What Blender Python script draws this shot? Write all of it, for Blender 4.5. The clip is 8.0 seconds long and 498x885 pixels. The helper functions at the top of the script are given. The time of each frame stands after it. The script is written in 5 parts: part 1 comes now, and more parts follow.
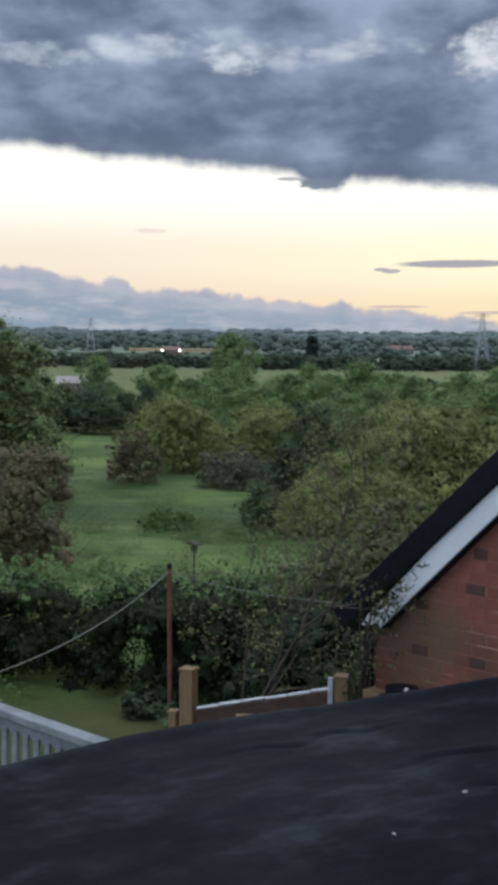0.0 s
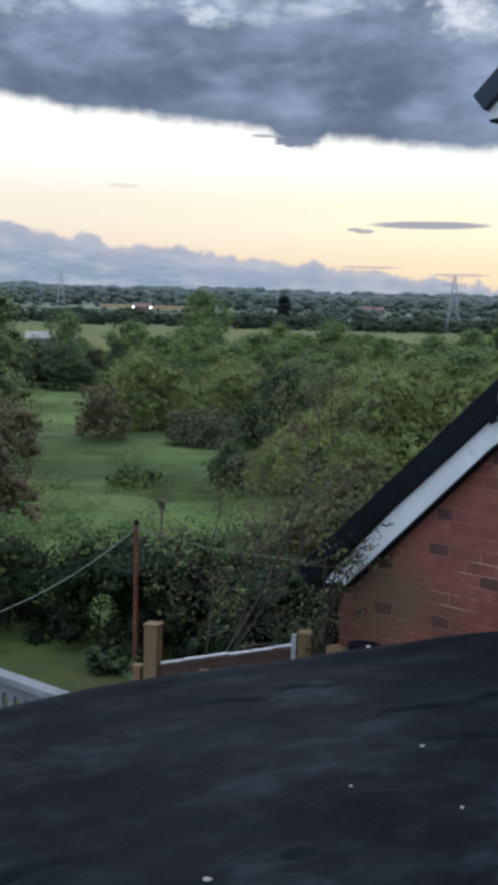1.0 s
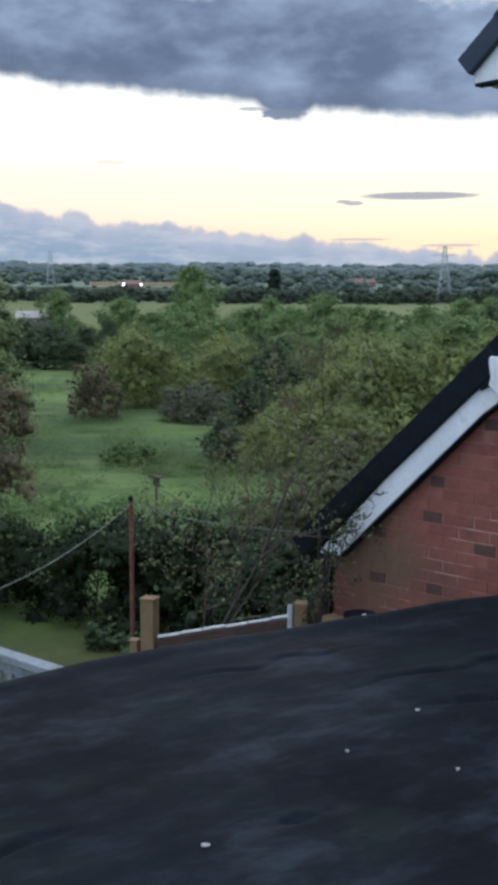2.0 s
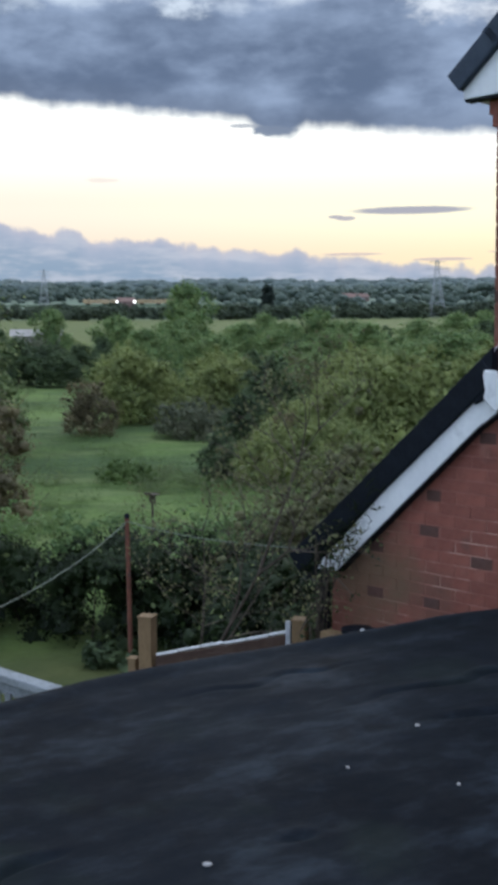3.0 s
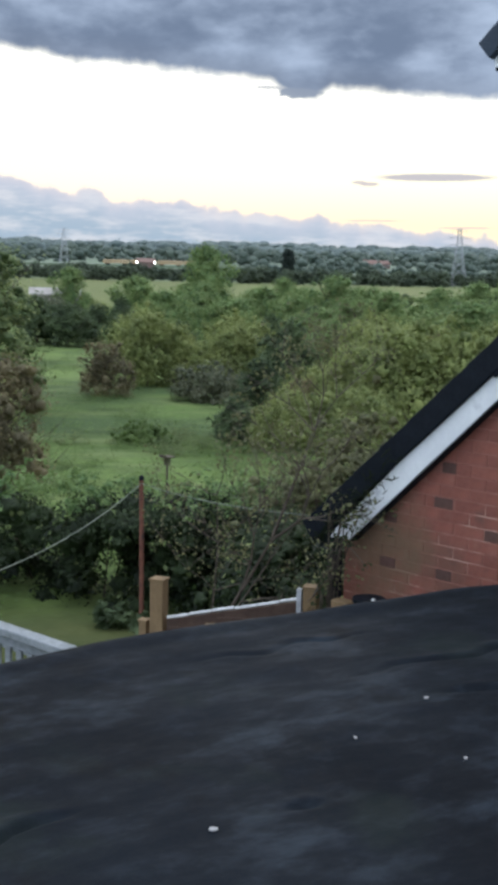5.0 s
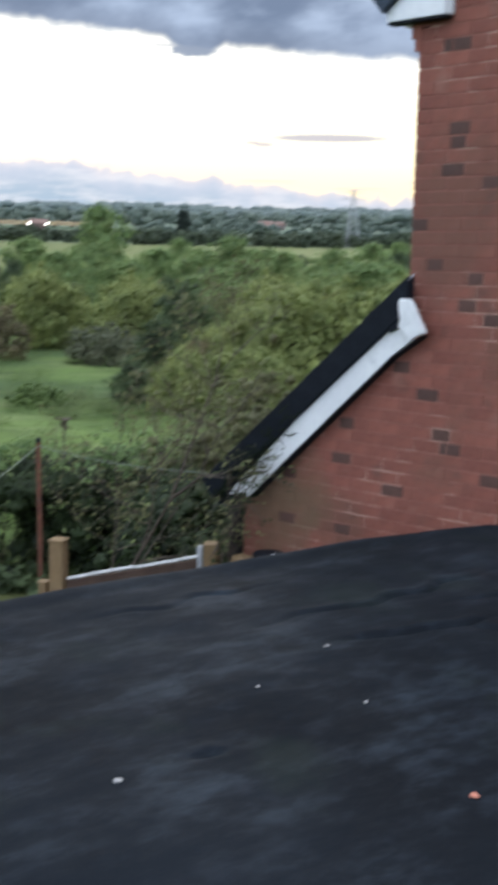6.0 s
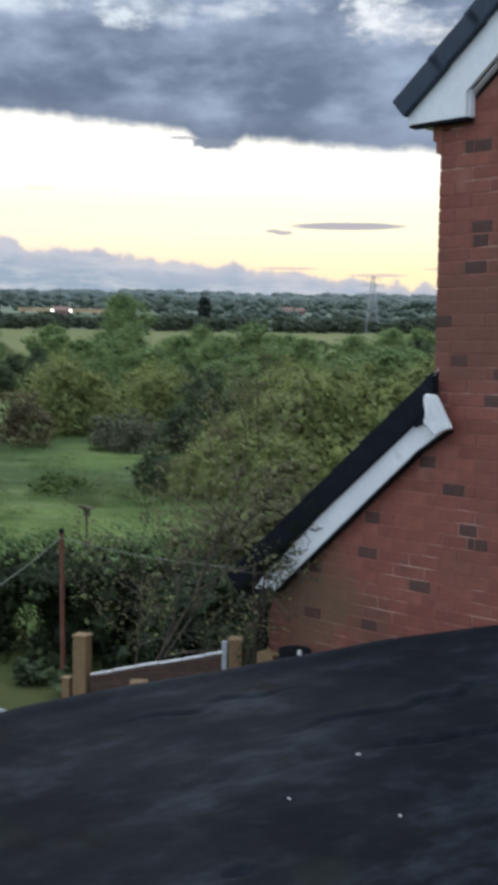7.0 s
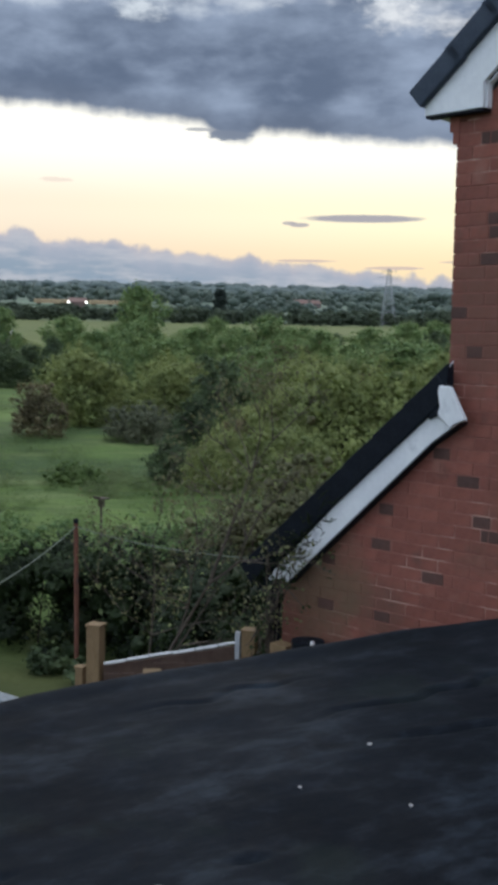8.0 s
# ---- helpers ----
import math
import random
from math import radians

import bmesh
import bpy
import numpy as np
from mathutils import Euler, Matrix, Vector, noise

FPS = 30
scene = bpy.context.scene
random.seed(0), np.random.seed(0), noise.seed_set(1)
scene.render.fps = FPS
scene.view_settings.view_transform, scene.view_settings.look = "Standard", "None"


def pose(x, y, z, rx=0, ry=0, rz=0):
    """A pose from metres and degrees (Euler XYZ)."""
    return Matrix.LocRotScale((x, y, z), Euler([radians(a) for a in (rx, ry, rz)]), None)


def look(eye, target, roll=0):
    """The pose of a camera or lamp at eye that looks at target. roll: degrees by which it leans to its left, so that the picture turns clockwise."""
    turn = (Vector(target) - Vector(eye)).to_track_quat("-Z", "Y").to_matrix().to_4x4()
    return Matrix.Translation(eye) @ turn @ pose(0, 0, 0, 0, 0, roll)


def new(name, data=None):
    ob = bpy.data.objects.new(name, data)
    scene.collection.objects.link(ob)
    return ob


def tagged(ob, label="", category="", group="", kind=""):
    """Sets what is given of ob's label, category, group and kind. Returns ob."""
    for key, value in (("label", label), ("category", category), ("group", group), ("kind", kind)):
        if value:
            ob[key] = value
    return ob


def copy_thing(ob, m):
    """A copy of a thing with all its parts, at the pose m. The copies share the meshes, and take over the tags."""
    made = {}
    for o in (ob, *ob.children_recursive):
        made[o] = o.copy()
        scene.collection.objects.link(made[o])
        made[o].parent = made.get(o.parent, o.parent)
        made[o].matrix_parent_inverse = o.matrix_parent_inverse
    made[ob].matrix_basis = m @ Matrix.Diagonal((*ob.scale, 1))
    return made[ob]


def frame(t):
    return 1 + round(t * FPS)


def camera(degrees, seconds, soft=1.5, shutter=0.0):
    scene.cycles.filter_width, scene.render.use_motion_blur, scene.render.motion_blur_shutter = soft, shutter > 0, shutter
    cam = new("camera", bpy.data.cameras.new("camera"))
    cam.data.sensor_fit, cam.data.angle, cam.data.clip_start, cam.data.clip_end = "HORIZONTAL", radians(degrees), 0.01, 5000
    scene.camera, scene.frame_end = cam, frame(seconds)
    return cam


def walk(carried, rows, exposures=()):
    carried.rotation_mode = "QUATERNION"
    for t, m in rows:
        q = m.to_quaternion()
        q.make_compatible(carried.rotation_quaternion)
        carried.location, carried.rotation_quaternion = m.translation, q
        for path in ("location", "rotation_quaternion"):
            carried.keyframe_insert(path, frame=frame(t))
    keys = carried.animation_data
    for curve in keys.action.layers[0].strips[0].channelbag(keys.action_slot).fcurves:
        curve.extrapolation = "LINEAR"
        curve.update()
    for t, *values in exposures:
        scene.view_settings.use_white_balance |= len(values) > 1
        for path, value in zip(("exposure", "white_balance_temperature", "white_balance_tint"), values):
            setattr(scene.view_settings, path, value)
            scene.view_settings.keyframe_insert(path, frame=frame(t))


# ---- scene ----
cam = camera(25.0, 8.0, soft=4.6, shutter=0.5)
PATH = [
    (0, (1.059, -0.464, 3.648), (-0.445, 0.851, 3.554), 0.6),
    (0.5, (1.055, -0.436, 3.638), (-0.441, 0.885, 3.513), 0.9),
    (0.8, (1.05, -0.438, 3.637), (-0.432, 0.897, 3.496), 1.7),
    (1, (1.069, -0.451, 3.638), (-0.395, 0.902, 3.472), 1.6),
    (1.2, (1.077, -0.449, 3.632), (-0.384, 0.908, 3.471), 1.3),
    (2.3, (1.077, -0.436, 3.618), (-0.371, 0.927, 3.402), -0.2),
    (2.5, (1.094, -0.444, 3.624), (-0.373, 0.904, 3.454), -0.9),
    (2.8, (1.082, -0.442, 3.627), (-0.38, 0.913, 3.463), -0.6),
    (3, (1.08, -0.445, 3.624), (-0.369, 0.921, 3.442), -0.4),
    (3.2, (1.08, -0.44, 3.619), (-0.358, 0.934, 3.411), -0.1),
    (3.5, (1.074, -0.433, 3.621), (-0.34, 0.96, 3.377), 0.7),
    (3.8, (1.066, -0.424, 3.615), (-0.328, 0.986, 3.358), 1.7),
    (4, (1.069, -0.425, 3.621), (-0.312, 0.998, 3.36), 1.7),
    (4.2, (1.07, -0.436, 3.629), (-0.312, 0.982, 3.347), 1.9),
    (4.5, (1.07, -0.446, 3.63), (-0.365, 0.923, 3.372), 1.8),
    (4.7, (1.07, -0.445, 3.635), (-0.395, 0.897, 3.404), 1.4),
    (5.8, (1.051, -0.434, 3.619), (-0.345, 0.957, 3.282), 1.1),
    (6, (1.061, -0.438, 3.603), (-0.266, 1.026, 3.295), 1.1),
    (6.2, (1.059, -0.445, 3.626), (-0.244, 1.045, 3.342), 1.3),
    (6.4, (1.038, -0.434, 3.66), (-0.31, 1.02, 3.398), 0.6),
    (6.5, (1.033, -0.442, 3.659), (-0.353, 0.985, 3.449), -0.2),
    (6.8, (1.027, -0.441, 3.666), (-0.332, 1.014, 3.48), 1.0),
    (7, (1.03, -0.446, 3.667), (-0.338, 1.004, 3.507), 0.8),
    (7.2, (1.038, -0.459, 3.671), (-0.368, 0.956, 3.525), 0.7),
    (7.5, (1.03, -0.454, 3.665), (-0.381, 0.956, 3.516), 1.2),
    (7.7, (1.037, -0.458, 3.663), (-0.364, 0.962, 3.512), 1.0),
    (8, (1.036, -0.446, 3.658), (-0.35, 0.985, 3.484), 1.1),
]
walk(cam, [(t, look(eye, target, roll)) for t, eye, target, roll in PATH],
     [(0, -0.06, 6350, 10), (0.5, -0.10, 6250, 10), (1, -0.03, 6150, 10), (2.5, 0.2, 6050, 9), (3.5, 0.0, 6100, 9), (4.5, 0.31, 6450, 8), (6, 0.72, 6600, 9), (6.5, 0.62, 6600, 9), (7, 0.24, 6500, 9), (8, 0.0, 6450, 9)])


# ---------------------------------------------------------------- world and light
VIEW = Vector((1.05, -0.45, 0.0))          # the ground under the viewpoint; bearings are degrees west of +Y


def place(bearing, distance, z=None):
    a = radians(bearing)
    x, y = VIEW.x - distance * math.sin(a), VIEW.y + distance * math.cos(a)
    return Vector((x, y, ground_z(x, y) if z is None else z))


def smooth(a, b, v):
    k = min(max((v - a) / (b - a), 0.0), 1.0)
    return k * k * (3 - 2 * k)


def ground_z(x, y):
    """Flat garden, a meadow that rises gently, then a low range of hills."""
    r = math.hypot(x - VIEW.x, y - VIEW.y)
    z = float(np.interp(r, (0, 16, 560, 900, 1400, 2000, 2600, 5000), (0, 0, 12.9, 30, 62, 97, 100, 90)))
    soft = smooth(17, 26, r)
    z += soft * 0.16 * noise.noise(Vector((x * 0.11, y * 0.11, 0)))
    z += smooth(700, 1800, r) * 9 * noise.noise(Vector((x * 0.0022, y * 0.0022, 3)))
    return z


class Tree:
    """A node tree with short calls."""

    def __init__(self, tree):
        self.t = tree
        tree.nodes.clear()

    def add(self, kind):
        return self.t.nodes.new(kind)

    def join(self, a, b):
        self.t.links.new(a, b)

    def put(self, socket, value):
        if isinstance(value, bpy.types.NodeSocket):
            self.join(value, socket)
        else:
            socket.default_value = value

    def math(self, op, a, b=0.0, c=0.0, clamp=False):
        n = self.add("ShaderNodeMath")
        n.operation, n.use_clamp = op, clamp
        for s, v in zip(n.inputs, (a, b, c)):
            self.put(s, v)
        return n.outputs[0]

    def mix(self, k, a, b, blend="MIX"):
        n = self.add("ShaderNodeMix")
        n.data_type, n.blend_type = "RGBA", blend
        self.put(n.inputs[0], k)
        self.put(n.inputs[6], a if isinstance(a, bpy.types.NodeSocket) else (*a, 1))
        self.put(n.inputs[7], b if isinstance(b, bpy.types.NodeSocket) else (*b, 1))
        return n.outputs[2]

    def ramp(self, value, low, high, to0=0.0, to1=1.0):
        n = self.add("ShaderNodeMapRange")
        n.interpolation_type = "SMOOTHSTEP"
        for s, v in zip(n.inputs, (value, low, high, to0, to1)):
            self.put(s, v)
        return n.outputs[0]

    def noise(self, vector, scale, detail=4, rough=0.55):
        n = self.add("ShaderNodeTexNoise")
        if vector is not None:
            self.join(vector, n.inputs["Vector"])
        self.put(n.inputs["Scale"], scale)
        n.inputs["Detail"].default_value = detail
        n.inputs["Roughness"].default_value = rough
        return n.outputs["Fac"]

    def stretch(self, vector, sx, sy, sz):
        n = self.add("ShaderNodeMapping")
        self.join(vector, n.inputs["Vector"])
        n.inputs["Scale"].default_value = (sx, sy, sz)
        return n.outputs[0]


def make_sky():
    world = bpy.data.worlds.new("evening_sky")
    scene.world = world
    world.use_nodes = True
    n = Tree(world.node_tree)
    way = n.add("ShaderNodeTexCoord").outputs["Generated"]
    xyz = n.add("ShaderNodeSeparateXYZ")
    n.join(way, xyz.inputs[0])
    x, y, z = xyz.outputs
    rise = n.math("MULTIPLY", n.math("ARCSINE", z), 57.2958)                       # degrees over the horizon
    west = n.math("MULTIPLY", n.math("ARCTAN2", n.math("MULTIPLY", x, -1.0), y), 57.2958)
    # bearing and rise as a flat map, on which the clouds are drawn
    flat = n.add("ShaderNodeCombineXYZ")
    n.join(west, flat.inputs[0])
    n.join(rise, flat.inputs[1])
    flat = flat.outputs[0]
    puff = n.noise(n.stretch(flat, 0.30, 0.55, 1), 1.0, 5, 0.5)
    fine = n.noise(n.stretch(flat, 0.9, 1.6, 1), 1.0, 5, 0.6)
    wisp = n.noise(n.stretch(flat, 2.2, 5.0, 1), 1.0, 5, 0.6)
    broad = n.noise(n.stretch(flat, 0.13, 0.27, 1), 1.0, 5, 0.55)
    lobes = n.noise(n.stretch(flat, 0.40, 0.25, 1), 1.0, 5, 0.52)

    # the clear evening sky behind the clouds
    air = n.add("ShaderNodeTexSky")
    air.sky_type, air.sun_disc = "NISHITA", False
    air.sun_elevation, air.sun_rotation = radians(3.0), radians(-30)
    clear = n.mix(1.0, air.outputs[0], (0.10, 0.10, 0.10), "MULTIPLY")
    side = n.ramp(west, 30, 62)                                                    # 0 towards the sunset
    low = n.mix(side, (1.03, 0.83, 0.52), (0.95, 0.72, 0.56))
    mid = n.mix(side, (1.15, 1.06, 0.74), (1.00, 0.88, 0.71))
    glow = n.mix(n.ramp(rise, 3.6, 6.6), low, mid)
    glow = n.mix(n.ramp(rise, 6.6, 9.8), glow, (1.16, 1.13, 1.03))
    high = n.mix(0.25, (0.80, 0.90, 1.02), clear)
    glow = n.mix(n.ramp(rise, 13, 19), glow, high)
    zenith = n.mix(0.15, (1.42, 1.58, 1.82), clear)
    sky = glow

    # thin long clouds low in the glow
    def strip(base, b0, r0, half_w, half_h, colour, amount, ragged=1.0):
        dx = n.math("DIVIDE", n.math("SUBTRACT", west, b0), half_w)
        dy = n.math("DIVIDE", n.math("SUBTRACT", rise, r0), half_h)
        wob = n.math("ADD", n.math("MULTIPLY", n.math("SUBTRACT", fine, 0.5), 1.1 * ragged), n.math("MULTIPLY", n.math("SUBTRACT", wisp, 0.5), 1.7 * ragged))
        d = n.math("ADD", n.math("ADD", n.math("MULTIPLY", dx, dx), n.math("MULTIPLY", dy, dy)), wob)
        return n.mix(n.math("MULTIPLY", n.ramp(d, 1.15, 0.45), amount), base, colour)

    sky = strip(sky, 38.5, 6.35, 3.2, 0.21, (0.40, 0.39, 0.44), 0.95, 0.3)
    sky = strip(sky, 41.75, 6.00, 0.55, 0.12, (0.46, 0.43, 0.46), 0.9, 0.5)
    sky = strip(sky, 42.25, 6.08, 0.42, 0.10, (0.46, 0.43, 0.46), 0.9, 0.5)
    sky = strip(sky, 54.0, 7.9, 0.9, 0.12, (0.80, 0.66, 0.60), 0.5)
    sky = strip(sky, 41.4, 4.24, 1.7, 0.07, (0.62, 0.50, 0.48), 0.8, 0.6)
    sky = strip(sky, 37.0, 3.93, 1.5, 0.09, (0.62, 0.50, 0.48), 0.8, 0.6)
    sky = strip(sky, 33.6, 4.25, 1.3, 0.06, (0.62, 0.50, 0.46), 0.7, 0.6)

    # the blue-grey bank on the horizon, higher towards the south
    top = n.math("ADD", n.math("MULTIPLY", n.math("SUBTRACT", west, 35.0), 0.090), 3.55)
    top = n.math("ADD", top, n.math("MULTIPLY", n.math("SUBTRACT", lobes, 0.5), 1.6))
    top = n.math("ADD", top, n.math("MULTIPLY", n.math("SUBTRACT", n.noise(n.stretch(flat, 0.8, 0.6, 1), 1.0, 5, 0.6), 0.5), 1.1))
    depth = n.math("SUBTRACT", top, rise)
    bank = n.mix(n.ramp(depth, 0.0, 2.0), (0.43, 0.46, 0.55), (0.29, 0.37, 0.47))
    bank = n.mix(n.ramp(n.noise(n.stretch(flat, 0.35, 1.5, 1), 1.0, 5, 0.6), 0.42, 0.68, 0.0, 0.75), bank, (0.55, 0.56, 0.61))
    bank = n.mix(n.ramp(depth, 0.7, 0.0, 0.0, 0.45), bank, n.mix(side, (0.66, 0.56, 0.52), (0.58, 0.53, 0.57)))
    sky = n.mix(n.ramp(depth, -0.08, 0.28), sky, bank)

    # the dark deck overhead, with bright rifts that widen out of the view
    edge = n.math("ADD", n.math("MULTIPLY", n.math("SUBTRACT", west, 35.0), 0.077), 9.90)
    edge = n.math("ADD", edge, n.math("MULTIPLY", n.math("SUBTRACT", n.noise(n.stretch(flat, 0.35, 0.05, 1), 1.0, 5, 0.6), 0.5), 0.9))
    snag = n.math("DIVIDE", n.math("SUBTRACT", west, 45.2), 1.15)
    snag = n.math("ADD", n.math("MULTIPLY", snag, snag), n.math("MULTIPLY", n.math("ADD", n.math("SUBTRACT", puff, 0.5), n.math("SUBTRACT", fine, 0.5)), 1.3))
    snag = n.math("MULTIPLY", n.ramp(snag, 1.7, 0.0), 0.60)
    edge = n.math("SUBTRACT", edge, snag)
    inside = n.math("SUBTRACT", rise, edge)
    shade = n.mix(n.ramp(broad, 0.33, 0.68), (0.125, 0.166, 0.250), (0.330, 0.405, 0.545))
    shade = n.mix(n.ramp(puff, 0.50, 0.78, 0.0, 0.45), shade, (0.37, 0.45, 0.60))
    shade = n.mix(n.ramp(inside, 1.6, 0.1, 0.0, 0.55), shade, (0.140, 0.174, 0.245))
    rift = n.math("ADD", n.math("MULTIPLY", n.math("ABSOLUTE", n.math("SUBTRACT", rise, 16.4)), -0.085), 0.11)
    rift = n.math("MAXIMUM", rift, n.ramp(rise, 23, 42, -0.1, 0.32))
    gaps = n.ramp(n.math("ADD", n.math("ADD", n.math("MULTIPLY", broad, 0.55), n.math("MULTIPLY", puff, 0.45)), rift), 0.56, 0.76)
    # single rifts in the deck, with frayed edges
    for b0, r0, half_w, half_h, most in ((49.4, 16.25, 1.5, 0.65, 0.9), (37.2, 16.5, 1.5, 1.2, 1.0), (35.0, 15.4, 2.2, 0.5, 0.85), (59.4, 16.0, 2.4, 0.5, 0.5), (53.4, 16.7, 1.2, 0.5, 0.6), (44.4, 16.4, 1.4, 0.22, 0.5)):
        dx = n.math("DIVIDE", n.math("SUBTRACT", west, b0), half_w)
        dy = n.math("DIVIDE", n.math("SUBTRACT", rise, r0), half_h)
        d = n.math("ADD", n.math("ADD", n.math("MULTIPLY", dx, dx), n.math("MULTIPLY", dy, dy)), n.math("MULTIPLY", n.math("ADD", n.math("SUBTRACT", puff, 0.5), n.math("SUBTRACT", fine, 0.5)), 5.0))
        gaps = n.math("MAXIMUM", gaps, n.ramp(d, 2.0, -0.6, 0.0, most))
    deck = n.mix(gaps, shade, n.mix(n.ramp(rise, 22, 42), high, zenith))
    sky = n.mix(n.ramp(n.math("ADD", inside, n.math("MULTIPLY", n.math("SUBTRACT", fine, 0.5), 0.45)), -0.36, 0.36), sky, deck)

    sky = strip(sky, 46.9, 10.52, 0.85, 0.10, (0.36, 0.38, 0.43), 0.8, 0.8)
    sky = strip(sky, 45.4, 10.28, 1.25, 0.26, (0.21, 0.25, 0.33), 0.95)

    # the eastern half of the sky, behind the viewpoint: plain high cloud
    east = n.ramp(n.math("ADD", n.math("MULTIPLY", x, -0.67), n.math("MULTIPLY", y, 0.74)), 0.35, -0.1)
    sky = n.mix(n.math("MULTIPLY", east, n.ramp(rise, 40, 15)), sky, n.mix(puff, (0.86, 1.02, 1.36), (1.14, 1.34, 1.74)))
    back = n.add("ShaderNodeBackground")
    n.join(sky, back.inputs[0])
    back.inputs[1].default_value = 1.0
    n.join(back.outputs[0], n.add("ShaderNodeOutputWorld").inputs[0])


make_sky()
sun = new("sun", bpy.data.lights.new("sun", "SUN"))
sun.data.energy, sun.data.angle, sun.data.color = 0.5, radians(25), (1.0, 0.86, 0.70)
sun.matrix_world = look((0, 0, 0), (math.sin(radians(30)), -math.cos(radians(30)), -0.22))


# ---------------------------------------------------------------- materials
def surface(name, dark, light, scale=6.0, rough=0.8, bump=0.3, bump_scale=60.0, metal=0.0, per="", spots=None, gloss=0.5,
            stretch=(1, 1, 1), space="Object", depth=0.01, stains=(), damp=None):
    """Two tones mixed by noise at two scales, with a fine bump. per: a random shade for each 'object' or 'island'."""
    m = bpy.data.materials.new(name)
    m.use_nodes = True
    n = Tree(m.node_tree)
    co = n.stretch(n.add("ShaderNodeTexCoord").outputs[space], *stretch)
    k = n.math("ADD", n.math("MULTIPLY", n.noise(co, scale, 5), 0.6), n.math("MULTIPLY", n.noise(co, scale * 9, 3), 0.4))
    k = n.ramp(k, 0.32, 0.68)
    if per == "object":
        k = n.math("ADD", n.math("MULTIPLY", k, 0.55), n.math("MULTIPLY", n.add("ShaderNodeObjectInfo").outputs["Random"], 0.45))
    elif per == "island":
        k = n.math("ADD", n.math("MULTIPLY", k, 0.4), n.math("MULTIPLY", n.add("ShaderNodeNewGeometry").outputs["Random Per Island"], 0.6))
    colour = n.mix(k, dark, light)
    if spots:
        colour = n.mix(n.ramp(n.noise(co, spots[1], 4), spots[2], spots[2] + 0.12), colour, spots[0])
    where = n.add("ShaderNodeNewGeometry").outputs["Position"] if stains else None
    for tone, wide, least, most in stains:                                          # dirt that runs across the pieces
        colour = n.mix(n.ramp(n.noise(where, wide, 6, 0.62), least, least + 0.16, 0.0, most), colour, tone)
    if damp:                                                                        # a ragged growth of algae round one spot
        centre, reach, tone = damp
        gap = n.add("ShaderNodeVectorMath")
        gap.operation = "DISTANCE"
        n.join(where, gap.inputs[0])
        gap.inputs[1].default_value = centre
        edge = n.math("ADD", gap.outputs["Value"], n.math("MULTIPLY", n.math("SUBTRACT", n.noise(where, 3.4, 6, 0.65), 0.5), 1.8 * reach))
        colour = n.mix(n.ramp(edge, reach, 0.2 * reach, 0.0, 0.7), colour, tone)
    b = n.add("ShaderNodeBsdfPrincipled")
    n.join(colour, b.inputs["Base Color"])
    n.put(b.inputs["Roughness"], n.ramp(n.noise(co, scale * 3, 3), 0.2, 0.8, max(rough - 0.12, 0.03), min(rough + 0.12, 1.0)))
    b.inputs["Metallic"].default_value = metal
    b.inputs["Specular IOR Level"].default_value = gloss
    if bump:
        bp = n.add("ShaderNodeBump")
        bp.inputs["Strength"].default_value, bp.inputs["Distance"].default_value = bump, depth
        n.join(n.noise(co, bump_scale, 4), bp.inputs["Height"])
        n.join(bp.outputs[0], b.inputs["Normal"])
    n.join(b.outputs[0], n.add("ShaderNodeOutputMaterial").inputs[0])
    return m


def leaf(name, dark, light, clump=1.3):
    """Leaves: each its own shade, a little light passing through."""
    m = bpy.data.materials.new(name)
    m.use_nodes = True
    n = Tree(m.node_tree)
    co = n.add("ShaderNodeTexCoord").outputs["Object"]
    k = n.math("ADD", n.math("MULTIPLY", n.add("ShaderNodeNewGeometry").outputs["Random Per Island"], 0.32), n.math("MULTIPLY", n.ramp(n.noise(co, clump, 3), 0.34, 0.66), 0.68))
    k = n.math("ADD", k, n.math("MULTIPLY", n.math("SUBTRACT", n.add("ShaderNodeObjectInfo").outputs["Random"], 0.5), 0.25), clamp=True)
    colour = n.mix(k, dark, light)
    b = n.add("ShaderNodeBsdfPrincipled")
    n.join(colour, b.inputs["Base Color"])
    b.inputs["Roughness"].default_value = 0.62
    b.inputs["Specular IOR Level"].default_value = 0.35
    t = n.add("ShaderNodeBsdfTranslucent")
    n.join(colour, t.inputs[0])
    s = n.add("ShaderNodeMixShader")
    s.inputs[0].default_value = 0.42
    n.join(b.outputs[0], s.inputs[1])
    n.join(t.outputs[0], s.inputs[2])
    n.join(s.outputs[0], n.add("ShaderNodeOutputMaterial").inputs[0])
    return m


def lamp_glow(name, colour, strength):
    m = bpy.data.materials.new(name)
    m.use_nodes = True
    n = Tree(m.node_tree)
    e = n.add("ShaderNodeEmission")
    e.inputs[0].default_value, e.inputs[1].default_value = (*colour, 1), strength
    n.join(e.outputs[0], n.add("ShaderNodeOutputMaterial").inputs[0])
    return m


